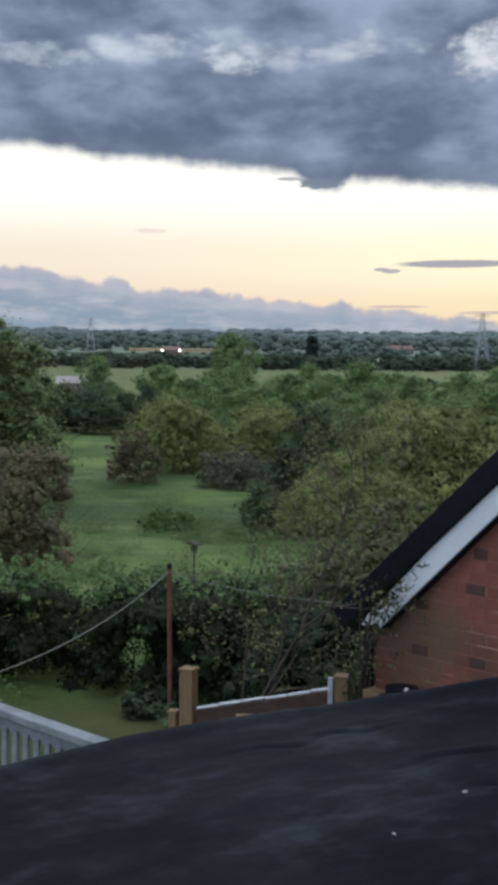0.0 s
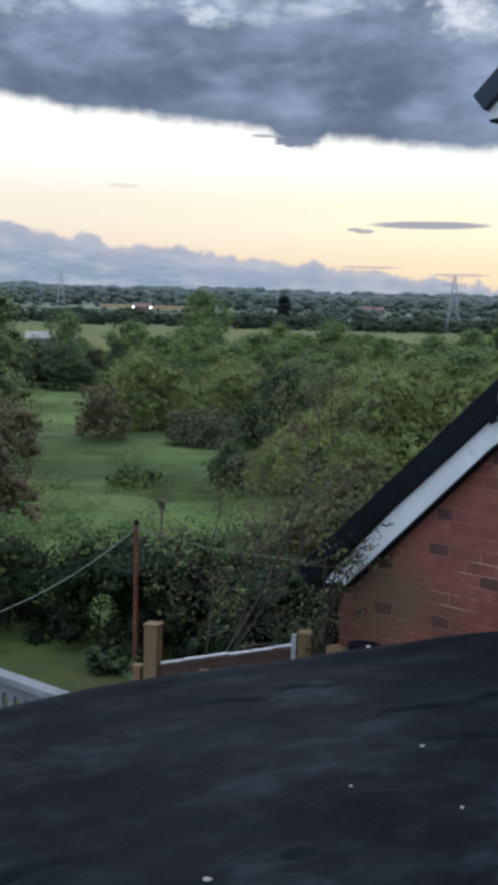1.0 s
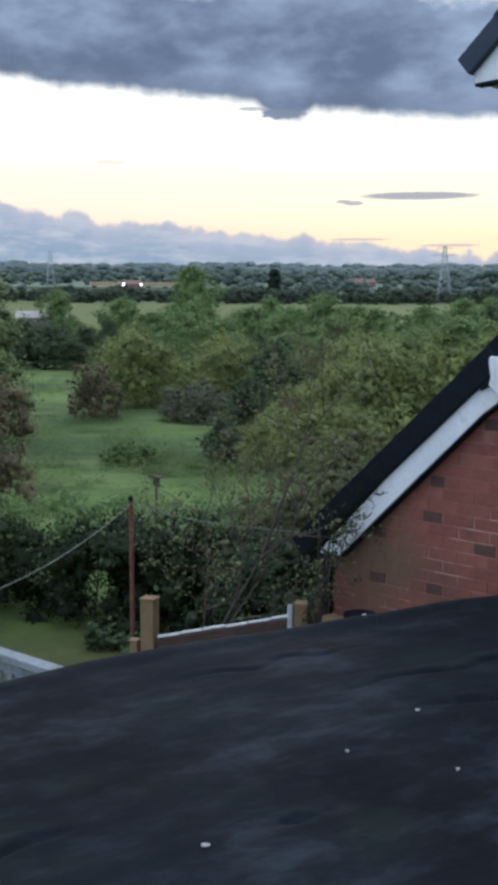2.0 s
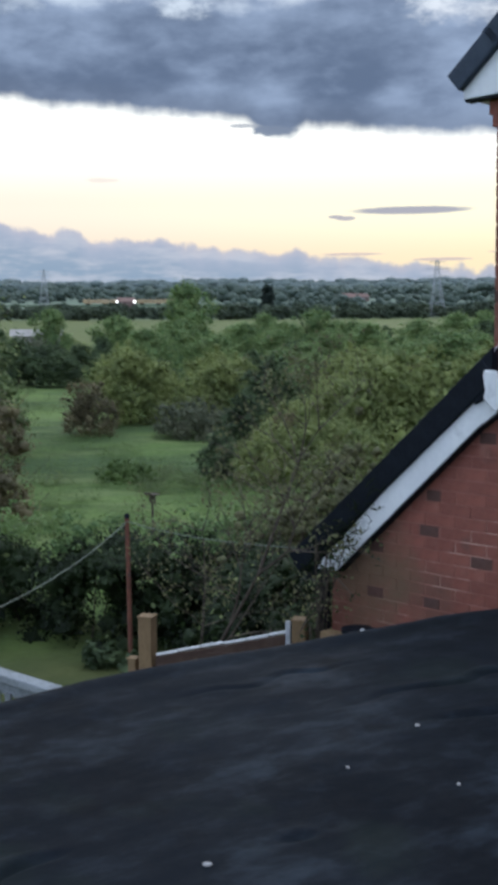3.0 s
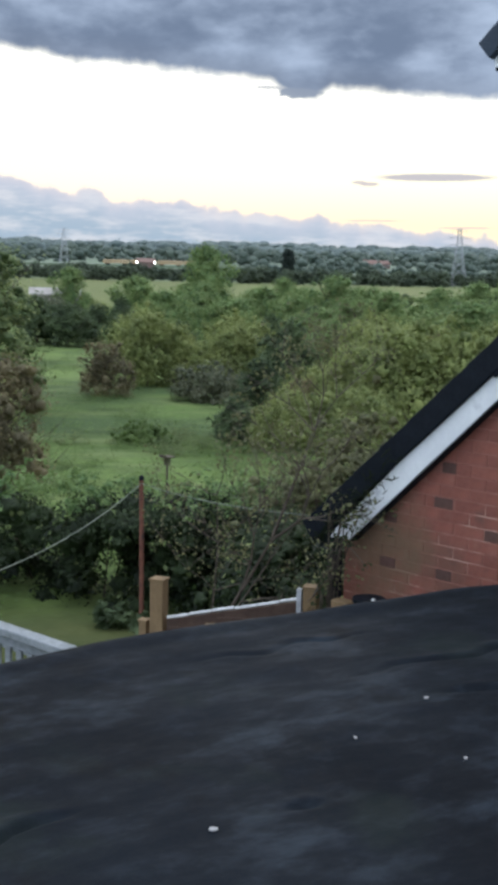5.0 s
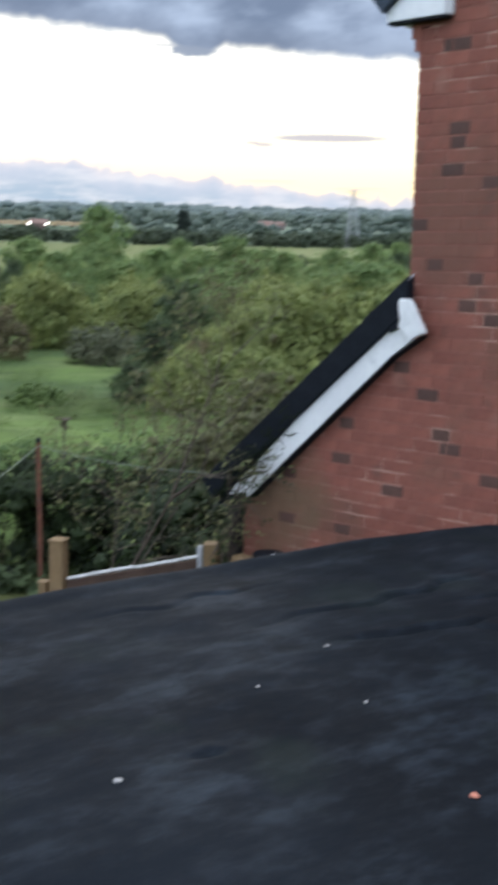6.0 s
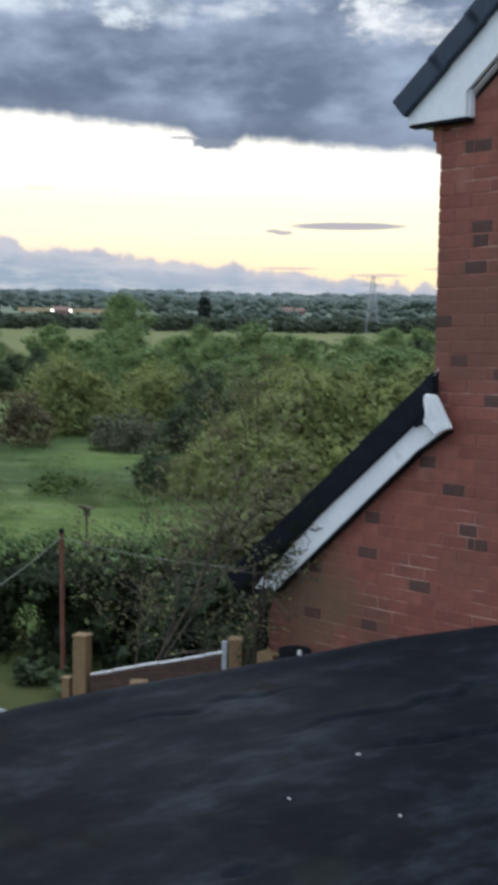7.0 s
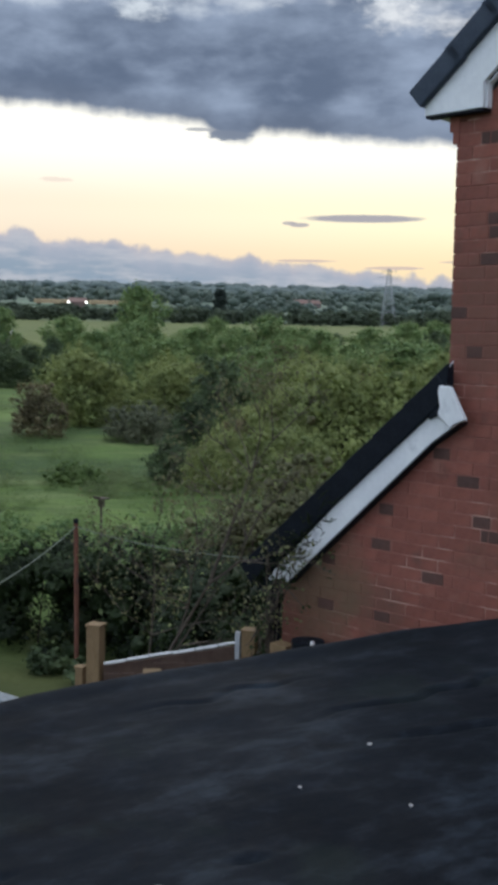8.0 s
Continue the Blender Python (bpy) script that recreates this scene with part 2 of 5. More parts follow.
def felt_material():
    """Black roofing felt: faded streaks along the sheets, dust, fine grit."""
    m = bpy.data.materials.new("roofing_felt")
    m.use_nodes = True
    n = Tree(m.node_tree)
    co = n.add("ShaderNodeTexCoord").outputs["Object"]
    bent = n.add("ShaderNodeMapping")
    n.join(co, bent.inputs["Vector"])
    bent.inputs["Rotation"].default_value = (0, 0, radians(-80))
    streak = n.noise(n.stretch(bent.outputs[0], 0.9, 1.7, 1), 2.4, 8, 0.68)
    blot = n.noise(co, 0.9, 4)
    grit = n.noise(co, 160, 2)
    colour = n.mix(n.ramp(blot, 0.3, 0.7), (0.0030, 0.0046, 0.0070), (0.0066, 0.0098, 0.0144))
    colour = n.mix(n.ramp(streak, 0.50, 0.72, 0.0, 0.8), colour, (0.0215, 0.0310, 0.0430))
    colour = n.mix(n.ramp(n.noise(co, 2.6, 5), 0.56, 0.72, 0.0, 0.8), colour, (0.0035, 0.004, 0.0055))
    colour = n.mix(n.ramp(n.noise(n.stretch(bent.outputs[0], 0.8, 1.2, 1), 6.5, 7, 0.68), 0.50, 0.70, 0.0, 0.6), colour, (0.0165, 0.0215, 0.0295))
    colour = n.mix(n.ramp(n.noise(co, 1.7, 6, 0.62), 0.52, 0.68, 0.0, 0.5), colour, (0.0115, 0.0175, 0.0155))
    colour = n.mix(n.ramp(grit, 0.55, 0.75, 0.0, 0.3), colour, (0.020, 0.023, 0.028))
    b = n.add("ShaderNodeBsdfPrincipled")
    n.join(colour, b.inputs["Base Color"])
    n.put(b.inputs["Roughness"], n.ramp(streak, 0.3, 0.7, 0.92, 0.70))
    b.inputs["Specular IOR Level"].default_value = 0.11
    bp = n.add("ShaderNodeBump")
    bp.inputs["Strength"].default_value, bp.inputs["Distance"].default_value = 0.6, 0.012
    n.join(n.math("ADD", n.math("MULTIPLY", streak, 0.8), n.math("MULTIPLY", grit, 0.12)), bp.inputs["Height"])
    n.join(bp.outputs[0], b.inputs["Normal"])
    n.join(b.outputs[0], n.add("ShaderNodeOutputMaterial").inputs[0])
    return m


def ground_material():
    """Meadow grass near by; fields in strips of green, olive and straw far off; painted haze past 560 m."""
    m = bpy.data.materials.new("meadow")
    m.use_nodes = True
    n = Tree(m.node_tree)
    co = n.add("ShaderNodeTexCoord").outputs["Object"]
    patch = n.ramp(n.noise(co, 0.10, 4), 0.36, 0.62)
    tuft = n.ramp(n.noise(co, 1.1, 5), 0.3, 0.7)
    near = n.mix(n.math("MULTIPLY", patch, 0.8), (0.140, 0.190, 0.048), (0.072, 0.112, 0.034))
    near = n.mix(n.math("MULTIPLY", tuft, 0.55), near, (0.115, 0.190, 0.042))
    near = n.mix(n.ramp(n.noise(co, 7.0, 4), 0.45, 0.70, 0.0, 0.5), near, (0.042, 0.064, 0.020))
    near = n.mix(n.ramp(n.noise(n.stretch(co, 0.5, 0.9, 1), 1.0, 4), 0.52, 0.68, 0.0, 0.55), near, (0.044, 0.074, 0.022))
    near = n.mix(n.ramp(n.noise(n.stretch(co, 0.16, 0.34, 1), 1.0, 5), 0.50, 0.66, 0.0, 0.75), near, (0.036, 0.060, 0.022))
    turned = n.add("ShaderNodeMapping")
    n.join(co, turned.inputs["Vector"])
    turned.inputs["Rotation"].default_value = (0, 0, radians(-50))
    swathe = n.noise(n.stretch(turned.outputs[0], 0.05, 0.17, 1), 1.0, 5, 0.6)
    near = n.mix(n.ramp(swathe, 0.50, 0.62, 0.0, 0.8), near, (0.048, 0.080, 0.030))
    near = n.mix(n.ramp(swathe, 0.48, 0.38, 0.0, 0.7), near, (0.150, 0.215, 0.062))
    near = n.mix(n.ramp(n.noise(n.stretch(turned.outputs[0], 0.35, 1.2, 1), 1.0, 6, 0.65), 0.50, 0.66, 0.0, 0.6), near, (0.160, 0.200, 0.075))
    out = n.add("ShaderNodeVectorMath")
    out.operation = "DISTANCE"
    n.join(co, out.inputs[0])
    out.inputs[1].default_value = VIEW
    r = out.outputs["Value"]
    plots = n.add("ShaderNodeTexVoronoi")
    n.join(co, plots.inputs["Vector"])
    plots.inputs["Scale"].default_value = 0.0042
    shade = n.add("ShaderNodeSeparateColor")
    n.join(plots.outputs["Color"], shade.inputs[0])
    # plots past 560 m, distance haze put into their grey-green colour
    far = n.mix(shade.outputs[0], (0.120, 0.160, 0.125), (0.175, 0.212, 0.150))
    field = n.mix(n.noise(n.stretch(turned.outputs[0], 0.012, 0.05, 1), 1.0, 5), (0.160, 0.176, 0.060), (0.088, 0.112, 0.042))
    lawn = n.mix(n.noise(co, 1.6, 5), (0.034, 0.048, 0.015), (0.090, 0.098, 0.034))
    near = n.mix(n.ramp(r, 12.0, 14.5), lawn, near)
    colour = n.mix(n.ramp(r, 90, 170), near, field)
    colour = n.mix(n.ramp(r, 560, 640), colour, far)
    b = n.add("ShaderNodeBsdfPrincipled")
    n.join(colour, b.inputs["Base Color"])
    b.inputs["Roughness"].default_value = 0.9
    b.inputs["Specular IOR Level"].default_value = 0.2
    bp = n.add("ShaderNodeBump")
    bp.inputs["Strength"].default_value, bp.inputs["Distance"].default_value = 0.5, 0.08
    n.join(n.noise(co, 4.0, 5), bp.inputs["Height"])
    n.join(bp.outputs[0], b.inputs["Normal"])
    n.join(b.outputs[0], n.add("ShaderNodeOutputMaterial").inputs[0])
    return m


MEADOW = ground_material()
FELT = felt_material()
BRICK = surface("red_brick", (0.150, 0.046, 0.033), (0.262, 0.088, 0.061), 9, 0.85, 0.5, 55, per="object", depth=0.004, stains=(((0.120, 0.060, 0.040), 1.1, 0.48, 0.6), ((0.30, 0.16, 0.12), 3.1, 0.58, 0.45), ((0.060, 0.036, 0.028), 4.3, 0.58, 0.55)), damp=((-3.65, 5.07, 2.02), 0.62, (0.125, 0.088, 0.048)))
BRICK_MESH = surface("red_brick_far", (0.150, 0.046, 0.033), (0.262, 0.088, 0.061), 9, 0.85, 0.5, 55, per="island", depth=0.004, stains=(((0.120, 0.060, 0.040), 1.1, 0.48, 0.6), ((0.30, 0.16, 0.12), 3.1, 0.58, 0.45), ((0.060, 0.036, 0.028), 4.3, 0.58, 0.55)))
BRICK_DARK = surface("dark_brick", (0.050, 0.024, 0.019), (0.100, 0.044, 0.033), 9, 0.8, 0.5, 55, per="object", depth=0.004)
MORTAR = surface("mortar", (0.200, 0.075, 0.056), (0.290, 0.125, 0.095), 3, 0.95, 0.5, 120, depth=0.004, spots=((0.46, 0.28, 0.22), 2.2, 0.50), stains=(((0.14, 0.07, 0.05), 1.3, 0.55, 0.4),), damp=((-3.65, 5.07, 2.02), 0.62, (0.125, 0.088, 0.048)))
BRICK_BROWN = surface("brown_brick", (0.050, 0.030, 0.022), (0.105, 0.064, 0.046), 9, 0.9, 0.5, 55, per="object", depth=0.004)
WHITE = surface("white_plastic", (0.66, 0.67, 0.69), (0.76, 0.77, 0.78), 3, 0.35, 0.05, 40, spots=((0.58, 0.59, 0.61), 5, 0.62))
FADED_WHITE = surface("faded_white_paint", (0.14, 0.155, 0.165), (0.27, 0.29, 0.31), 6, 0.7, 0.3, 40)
BLACK = surface("black_plastic", (0.0035, 0.0048, 0.0078), (0.009, 0.012, 0.018), 5, 0.6, 0.1, 50, gloss=0.12)
SLATE = surface("grey_roof_tile", (0.020, 0.030, 0.048), (0.040, 0.056, 0.082), 7, 0.6, 0.4, 60, per="object", gloss=0.3)
TIMBER = surface("sawn_timber", (0.14, 0.088, 0.042), (0.25, 0.165, 0.082), 5, 0.8, 0.4, 40, stretch=(4, 4, 0.5))
RUST = surface("rusty_steel", (0.10, 0.038, 0.026), (0.20, 0.075, 0.045), 14, 0.85, 0.4, 70, spots=((0.05, 0.04, 0.04), 8, 0.6))
COPING = surface("white_coping", (0.50, 0.51, 0.52), (0.74, 0.75, 0.76), 8, 0.8, 0.3, 60, spots=((0.30, 0.28, 0.24), 9, 0.6))
CORD = surface("pale_cord", (0.12, 0.14, 0.11), (0.19, 0.21, 0.17), 30, 0.8, 0.1, 90)
STEEL = surface("galvanised_steel", (0.30, 0.31, 0.32), (0.44, 0.45, 0.46), 2, 0.6, 0.1, 20)
STONE = surface("pale_stone", (0.26, 0.25, 0.24), (0.42, 0.41, 0.40), 30, 0.8, 0.4, 120)
STONE_RED = surface("red_stone", (0.50, 0.17, 0.11), (0.66, 0.27, 0.18), 30, 0.85, 0.4, 120)
LEAD = surface("lead_flashing", (0.26, 0.27, 0.29), (0.46, 0.47, 0.49), 8, 0.5, 0.2, 40)
BARK = surface("bark", (0.045, 0.034, 0.027), (0.120, 0.094, 0.070), 8, 0.95, 0.6, 40, stretch=(1, 1, 0.3))
SHED = surface("pale_sheet_roof", (0.24, 0.215, 0.195), (0.31, 0.285, 0.26), 0.6, 0.6, 0.2, 8)
RENDER_WALL = surface("farm_wall", (0.13, 0.085, 0.072), (0.18, 0.12, 0.10), 0.5, 0.9, 0.2, 6)
TILE_RED = surface("red_tile_roof", (0.17, 0.105, 0.088), (0.24, 0.15, 0.125), 0.5, 0.9, 0.2, 6)
PANE = surface("dark_pane", (0.03, 0.035, 0.04), (0.05, 0.055, 0.06), 1, 0.2, 0.0)
COACH = surface("tan_coachwork", (0.42, 0.29, 0.15), (0.52, 0.38, 0.21), 0.2, 0.5, 0.05, 2.0)
BANK = surface("rough_grass_bank", (0.050, 0.075, 0.042), (0.085, 0.112, 0.060), 0.1, 0.95, 0.3, 1.0)
FLOOD = lamp_glow("floodlight", (1.0, 0.98, 0.95), 6.0)
LEAF_OLIVE = leaf("olive_leaves", (0.120, 0.155, 0.052), (0.330, 0.370, 0.125))
LEAF_GREEN = leaf("green_leaves", (0.100, 0.172, 0.064), (0.265, 0.365, 0.135))
LEAF_DARK = leaf("dark_leaves", (0.034, 0.058, 0.030), (0.128, 0.176, 0.078))
LEAF_DUSKY = leaf("grey_green_leaves", (0.071, 0.111, 0.042), (0.230, 0.283, 0.111))
LEAF_BROWN = leaf("russet_leaves", (0.110, 0.098, 0.055), (0.270, 0.220, 0.115))
LEAF_THICKET = leaf("thicket_leaves", (0.066, 0.072, 0.034), (0.210, 0.210, 0.100))
# sunlit tone of the upper crowns, light put into leaf colour
LEAF_LIT_TOP = leaf("young_leaves", (0.190, 0.240, 0.078), (0.350, 0.380, 0.150))
LEAF_GREY = leaf("grey_brown_leaves", (0.100, 0.116, 0.070), (0.215, 0.225, 0.140))
TWIG = surface("brown_twigs", (0.050, 0.036, 0.028), (0.115, 0.085, 0.064), 9, 0.95, 0.3, 40)
SEDGE = leaf("rough_sedge", (0.075, 0.115, 0.042), (0.160, 0.190, 0.072), 0.4)
CORE = surface("shaded_twigs", (0.008, 0.012, 0.005), (0.020, 0.028, 0.012), 5, 0.95, 0.8, 14, gloss=0.1, depth=0.05)
# near-black: the hedge's deep shade is put into this leaf colour
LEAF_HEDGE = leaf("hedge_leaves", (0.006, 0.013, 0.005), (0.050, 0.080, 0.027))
LEAF_LIGHT = leaf("pale_leaves", (0.075, 0.115, 0.040), (0.200, 0.240, 0.095))
# far leaves carry painted haze, paler and bluer with each row further off
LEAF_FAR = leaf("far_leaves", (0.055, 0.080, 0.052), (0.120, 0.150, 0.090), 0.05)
LEAF_COPSE_HAZED = leaf("hazed_copse_leaves", (0.110, 0.148, 0.122), (0.190, 0.232, 0.182), 0.03)
LEAF_HILL_HAZED = leaf("hazed_hill_leaves", (0.170, 0.218, 0.208), (0.225, 0.272, 0.248), 0.012)
LEAF_FIR = leaf("evergreen_leaves", (0.022, 0.036, 0.028), (0.050, 0.072, 0.055), 0.1)
GRASS = leaf("grass_blades", (0.085, 0.142, 0.040), (0.150, 0.215, 0.062))


# ---------------------------------------------------------------- mesh helpers
def part(name, bm, material, parent=None, label=""):
    me = bpy.data.meshes.new(name)
    bm.to_mesh(me)
    bm.free()
    me.materials.append(material)
    ob = new(name, me)
    ob.parent = parent
    return tagged(ob, label)


def base(name, m, label, category, group="", kind=""):
    ob = new(name)
    ob.empty_display_size = 0.1
    ob.matrix_basis = m
    return tagged(ob, label, category, group, kind)


def box(bm, lo, hi, bevel=0.0, m=None):
    c = [(a + b) / 2 for a, b in zip(lo, hi)]
    s = [abs(b - a) for a, b in zip(lo, hi)]
    made = bmesh.ops.create_cube(bm, size=1, matrix=(m or Matrix()) @ Matrix.Translation(c) @ Matrix.Diagonal((*s, 1)))
    if bevel:
        edges = list({e for v in made["verts"] for e in v.link_edges})
        bmesh.ops.bevel(bm, geom=edges, offset=bevel, segments=2, affect="EDGES", profile=0.6)


def boxed(lo, hi, bevel=0.0, m=None):
    bm = bmesh.new()
    box(bm, lo, hi, bevel, m)
    return bm


def prism(outline, y0, y1, bevel=0.0):
    """A flat shape in x and z, given depth from y0 to y1."""
    bm = bmesh.new()
    a = [bm.verts.new((x, y0, z)) for x, z in outline]
    b = [bm.verts.new((x, y1, z)) for x, z in outline]
    bm.faces.new(a)
    bm.faces.new(b[::-1])
    for i in range(len(a)):
        j = (i + 1) % len(a)
        bm.faces.new((a[j], a[i], b[i], b[j]))
    bmesh.ops.recalc_face_normals(bm, faces=bm.faces)
    if bevel:
        bmesh.ops.bevel(bm, geom=list(bm.edges), offset=bevel, segments=1, affect="EDGES")
    return bm


def tube(bm, points, radii, sides=7):
    rings = []
    points = [Vector(p) for p in points]
    for i, p in enumerate(points):
        d = (points[min(i + 1, len(points) - 1)] - points[max(i - 1, 0)]).normalized()
        q = d.to_track_quat("Z", "Y")
        rings.append([bm.verts.new(p + q @ Vector((radii[i] * math.cos(6.28318 * k / sides), radii[i] * math.sin(6.28318 * k / sides), 0))) for k in range(sides)])
    for a, b in zip(rings, rings[1:]):
        for k in range(sides):
            bm.faces.new((a[k], a[(k + 1) % sides], b[(k + 1) % sides], b[k]))
    bm.faces.new(rings[0][::-1])
    bm.faces.new(rings[-1])


def leaves_mesh(name, centres, normals, size, rng, material, aspect=0.55, loose=0.24):
    """One diamond-shaped leaf at each centre, turned at random about a mean direction."""
    k = len(centres)
    up = normals + rng.normal(0, loose, (k, 3))
    up /= np.linalg.norm(up, axis=1)[:, None] + 1e-9
    side = np.cross(up, rng.normal(0, 1, (k, 3)))
    side /= np.linalg.norm(side, axis=1)[:, None] + 1e-9
    fore = np.cross(up, side)
    s = (size * rng.uniform(0.6, 1.35, k))[:, None] * 0.5
    droop = up * s * 0.25
    v = np.stack([centres - fore * s - droop, centres - side * s * aspect * 1.1, centres + fore * s - droop, centres + side * s * aspect * 1.1], 1)
    me = bpy.data.meshes.new(name)
    me.vertices.add(4 * k)
    me.vertices.foreach_set("co", v.reshape(-1).astype(np.float32))
    me.loops.add(4 * k)
    me.loops.foreach_set("vertex_index", np.arange(4 * k, dtype=np.int32))
    me.polygons.add(k)
    me.polygons.foreach_set("loop_start", np.arange(0, 4 * k, 4, dtype=np.int32))
    me.update(calc_edges=True)
    me.materials.append(material)
    return me


def clump_points(clumps, count, rng, flat=0.8):
    """Points on and just under the skins of many round clumps, with the way out of each."""
    clumps = np.array(clumps)
    pick = rng.choice(len(clumps), count, p=clumps[:, 3] ** 2 / (clumps[:, 3] ** 2).sum())
    d = rng.normal(0, 1, (count, 3))
    d /= np.linalg.norm(d, axis=1)[:, None]
    d[:, 2] = np.where(rng.random(count) < 0.45, np.abs(d[:, 2]), d[:, 2])
    r = clumps[pick, 3] * (1.15 - 0.65 * rng.random(count) ** 1.6 + rng.normal(0, 0.13, count))
    return clumps[pick, :3] + d * r[:, None] * np.array([1, 1, flat]), d


def crown_clumps(width, height, low, rng, count):
    """Clumps spread through an uneven egg, bigger in the middle."""
    out = []
    for _ in range(count):
        a, u = rng.uniform(0, 6.283), rng.random() ** 0.6
        h = rng.random()
        swell = math.sin(math.pi * (0.12 + 0.80 * h)) ** 0.7 * (0.80 + 0.35 * math.sin(3 * a + width))
        rad = 0.5 * width * u * swell
        out.append((rad * math.cos(a), rad * math.sin(a), low + (height - low) * h * (0.92 + 0.1 * rng.random()), width * rng.uniform(0.08, 0.17)))
    return out


def ball_template():
    bm = bmesh.new()
    bmesh.ops.create_icosphere(bm, subdivisions=2, radius=1.0)
    v = np.array([tuple(w.co) for w in bm.verts])
    f = np.array([[w.index for w in q.verts] for q in bm.faces])
    bm.free()
    return v, f


BALL_V, BALL_F = ball_template()


def inner_mesh(name, clumps, share, rng, material, flat=0.8, jag=0.4):
    """The dense inside of each leaf clump: uneven lumps, one beside the other."""
    clumps = np.array(clumps)
    k, nv = len(clumps), len(BALL_V)
    r = clumps[:, 3, None, None] * share * np.array([1, 1, flat])
    v = clumps[:, None, :3] + BALL_V[None] * r * rng.uniform(0.9 - jag, 0.9 + jag, (k, nv, 1))
    f = (BALL_F[None] + nv * np.arange(k)[:, None, None]).reshape(-1)
    me = bpy.data.meshes.new(name)
    me.vertices.add(k * nv)
    me.vertices.foreach_set("co", v.reshape(-1).astype(np.float32))
    me.loops.add(len(f))
    me.loops.foreach_set("vertex_index", f.astype(np.int32))
    me.polygons.add(len(f) // 3)
    me.polygons.foreach_set("loop_start", np.arange(0, len(f), 3, dtype=np.int32))
    me.update(calc_edges=True)
    me.materials.append(material)
    return me


# ---------------------------------------------------------------- ground
def build_ground():
    radii = [0.0] + list(np.concatenate([np.arange(2, 60, 1.5), np.geomspace(60, 4600, 70)]))
    steps = 180
    me = bpy.data.meshes.new("ground")
    verts, faces = [(VIEW.x, VIEW.y, 0)], []
    for r in radii[1:]:
        for k in range(steps):
            a = 6.283185 * k / steps
            x, y = VIEW.x + r * math.cos(a), VIEW.y + r * math.sin(a)
            verts.append((x, y, ground_z(x, y)))
    for k in range(steps):
        faces.append((0, 1 + k, 1 + (k + 1) % steps))
    for i in range(len(radii) - 2):
        p, q = 1 + i * steps, 1 + (i + 1) * steps
        for k in range(steps):
            j = (k + 1) % steps
            faces.append((p + k, q + k, q + j, p + j))
    me.from_pydata(verts, [], faces)
    me.polygons.foreach_set("use_smooth", [True] * len(faces))
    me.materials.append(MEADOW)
    tagged(new("ground", me), "green rough meadow rising to distant wooded hills", "ground", kind="structure")


build_ground()

# ---------------------------------------------------------------- flat felt roof under the viewpoint
ROOF_Z = 2.305


def roof_edge(y):
    """The outer edge of the felt drifts inwards beyond the middle."""
    u = max(0.0, y - 2.0)
    return -2.51 + 0.13 * u + 0.042 * u * u


def felt_z(x, y):
    d = x - roof_edge(y)
    z = ROOF_Z + 0.015 * noise.noise(Vector((x * 1.1, y * 1.1, 1))) + 0.006 * noise.noise(Vector((x * 3.2, y * 2.2, 4)))
    # open laps in the felt: a groove beside a lifted lip
    for cx, cy, turn, half, deep in ((-1.45, 3.18, 83, 0.52, 0.025), (-1.12, 2.93, 69, 0.30, 0.030), (-0.90, 3.14, 20, 0.12, 0.026), (-1.10, 3.75, 75, 0.40, 0.018), (-1.98, 2.55, 80, 0.35, 0.012), (-0.93, 1.62, 70, 0.05, 0.02), (-1.30, 0.95, 95, 0.16, 0.03)):
        a = radians(turn)
        u, v = (x - cx) * math.cos(a) + (y - cy) * math.sin(a), -(x - cx) * math.sin(a) + (y - cy) * math.cos(a)
        if abs(u) > 1.4 * half or abs(v) > 0.2:
            continue
        v += 0.06 * noise.noise(Vector((u * 5, cx, 0)))
        fade = math.exp(-(u / half) ** 4) * (0.55 + 0.9 * abs(noise.noise(Vector((u * 6, cy, 3)))))
        z -= fade * deep * math.exp(-(v / 0.016) ** 2)
        z += fade * 0.4 * deep * math.exp(-((v - 0.035) / 0.03) ** 2)
    z += 0.014 * math.exp(-((d - 0.10) / 0.06) ** 2) * (1 + 0.6 * noise.noise(Vector((y * 2.5, 0, 7))))
    return z - 0.05 * smooth(0.06, 0.0, d)


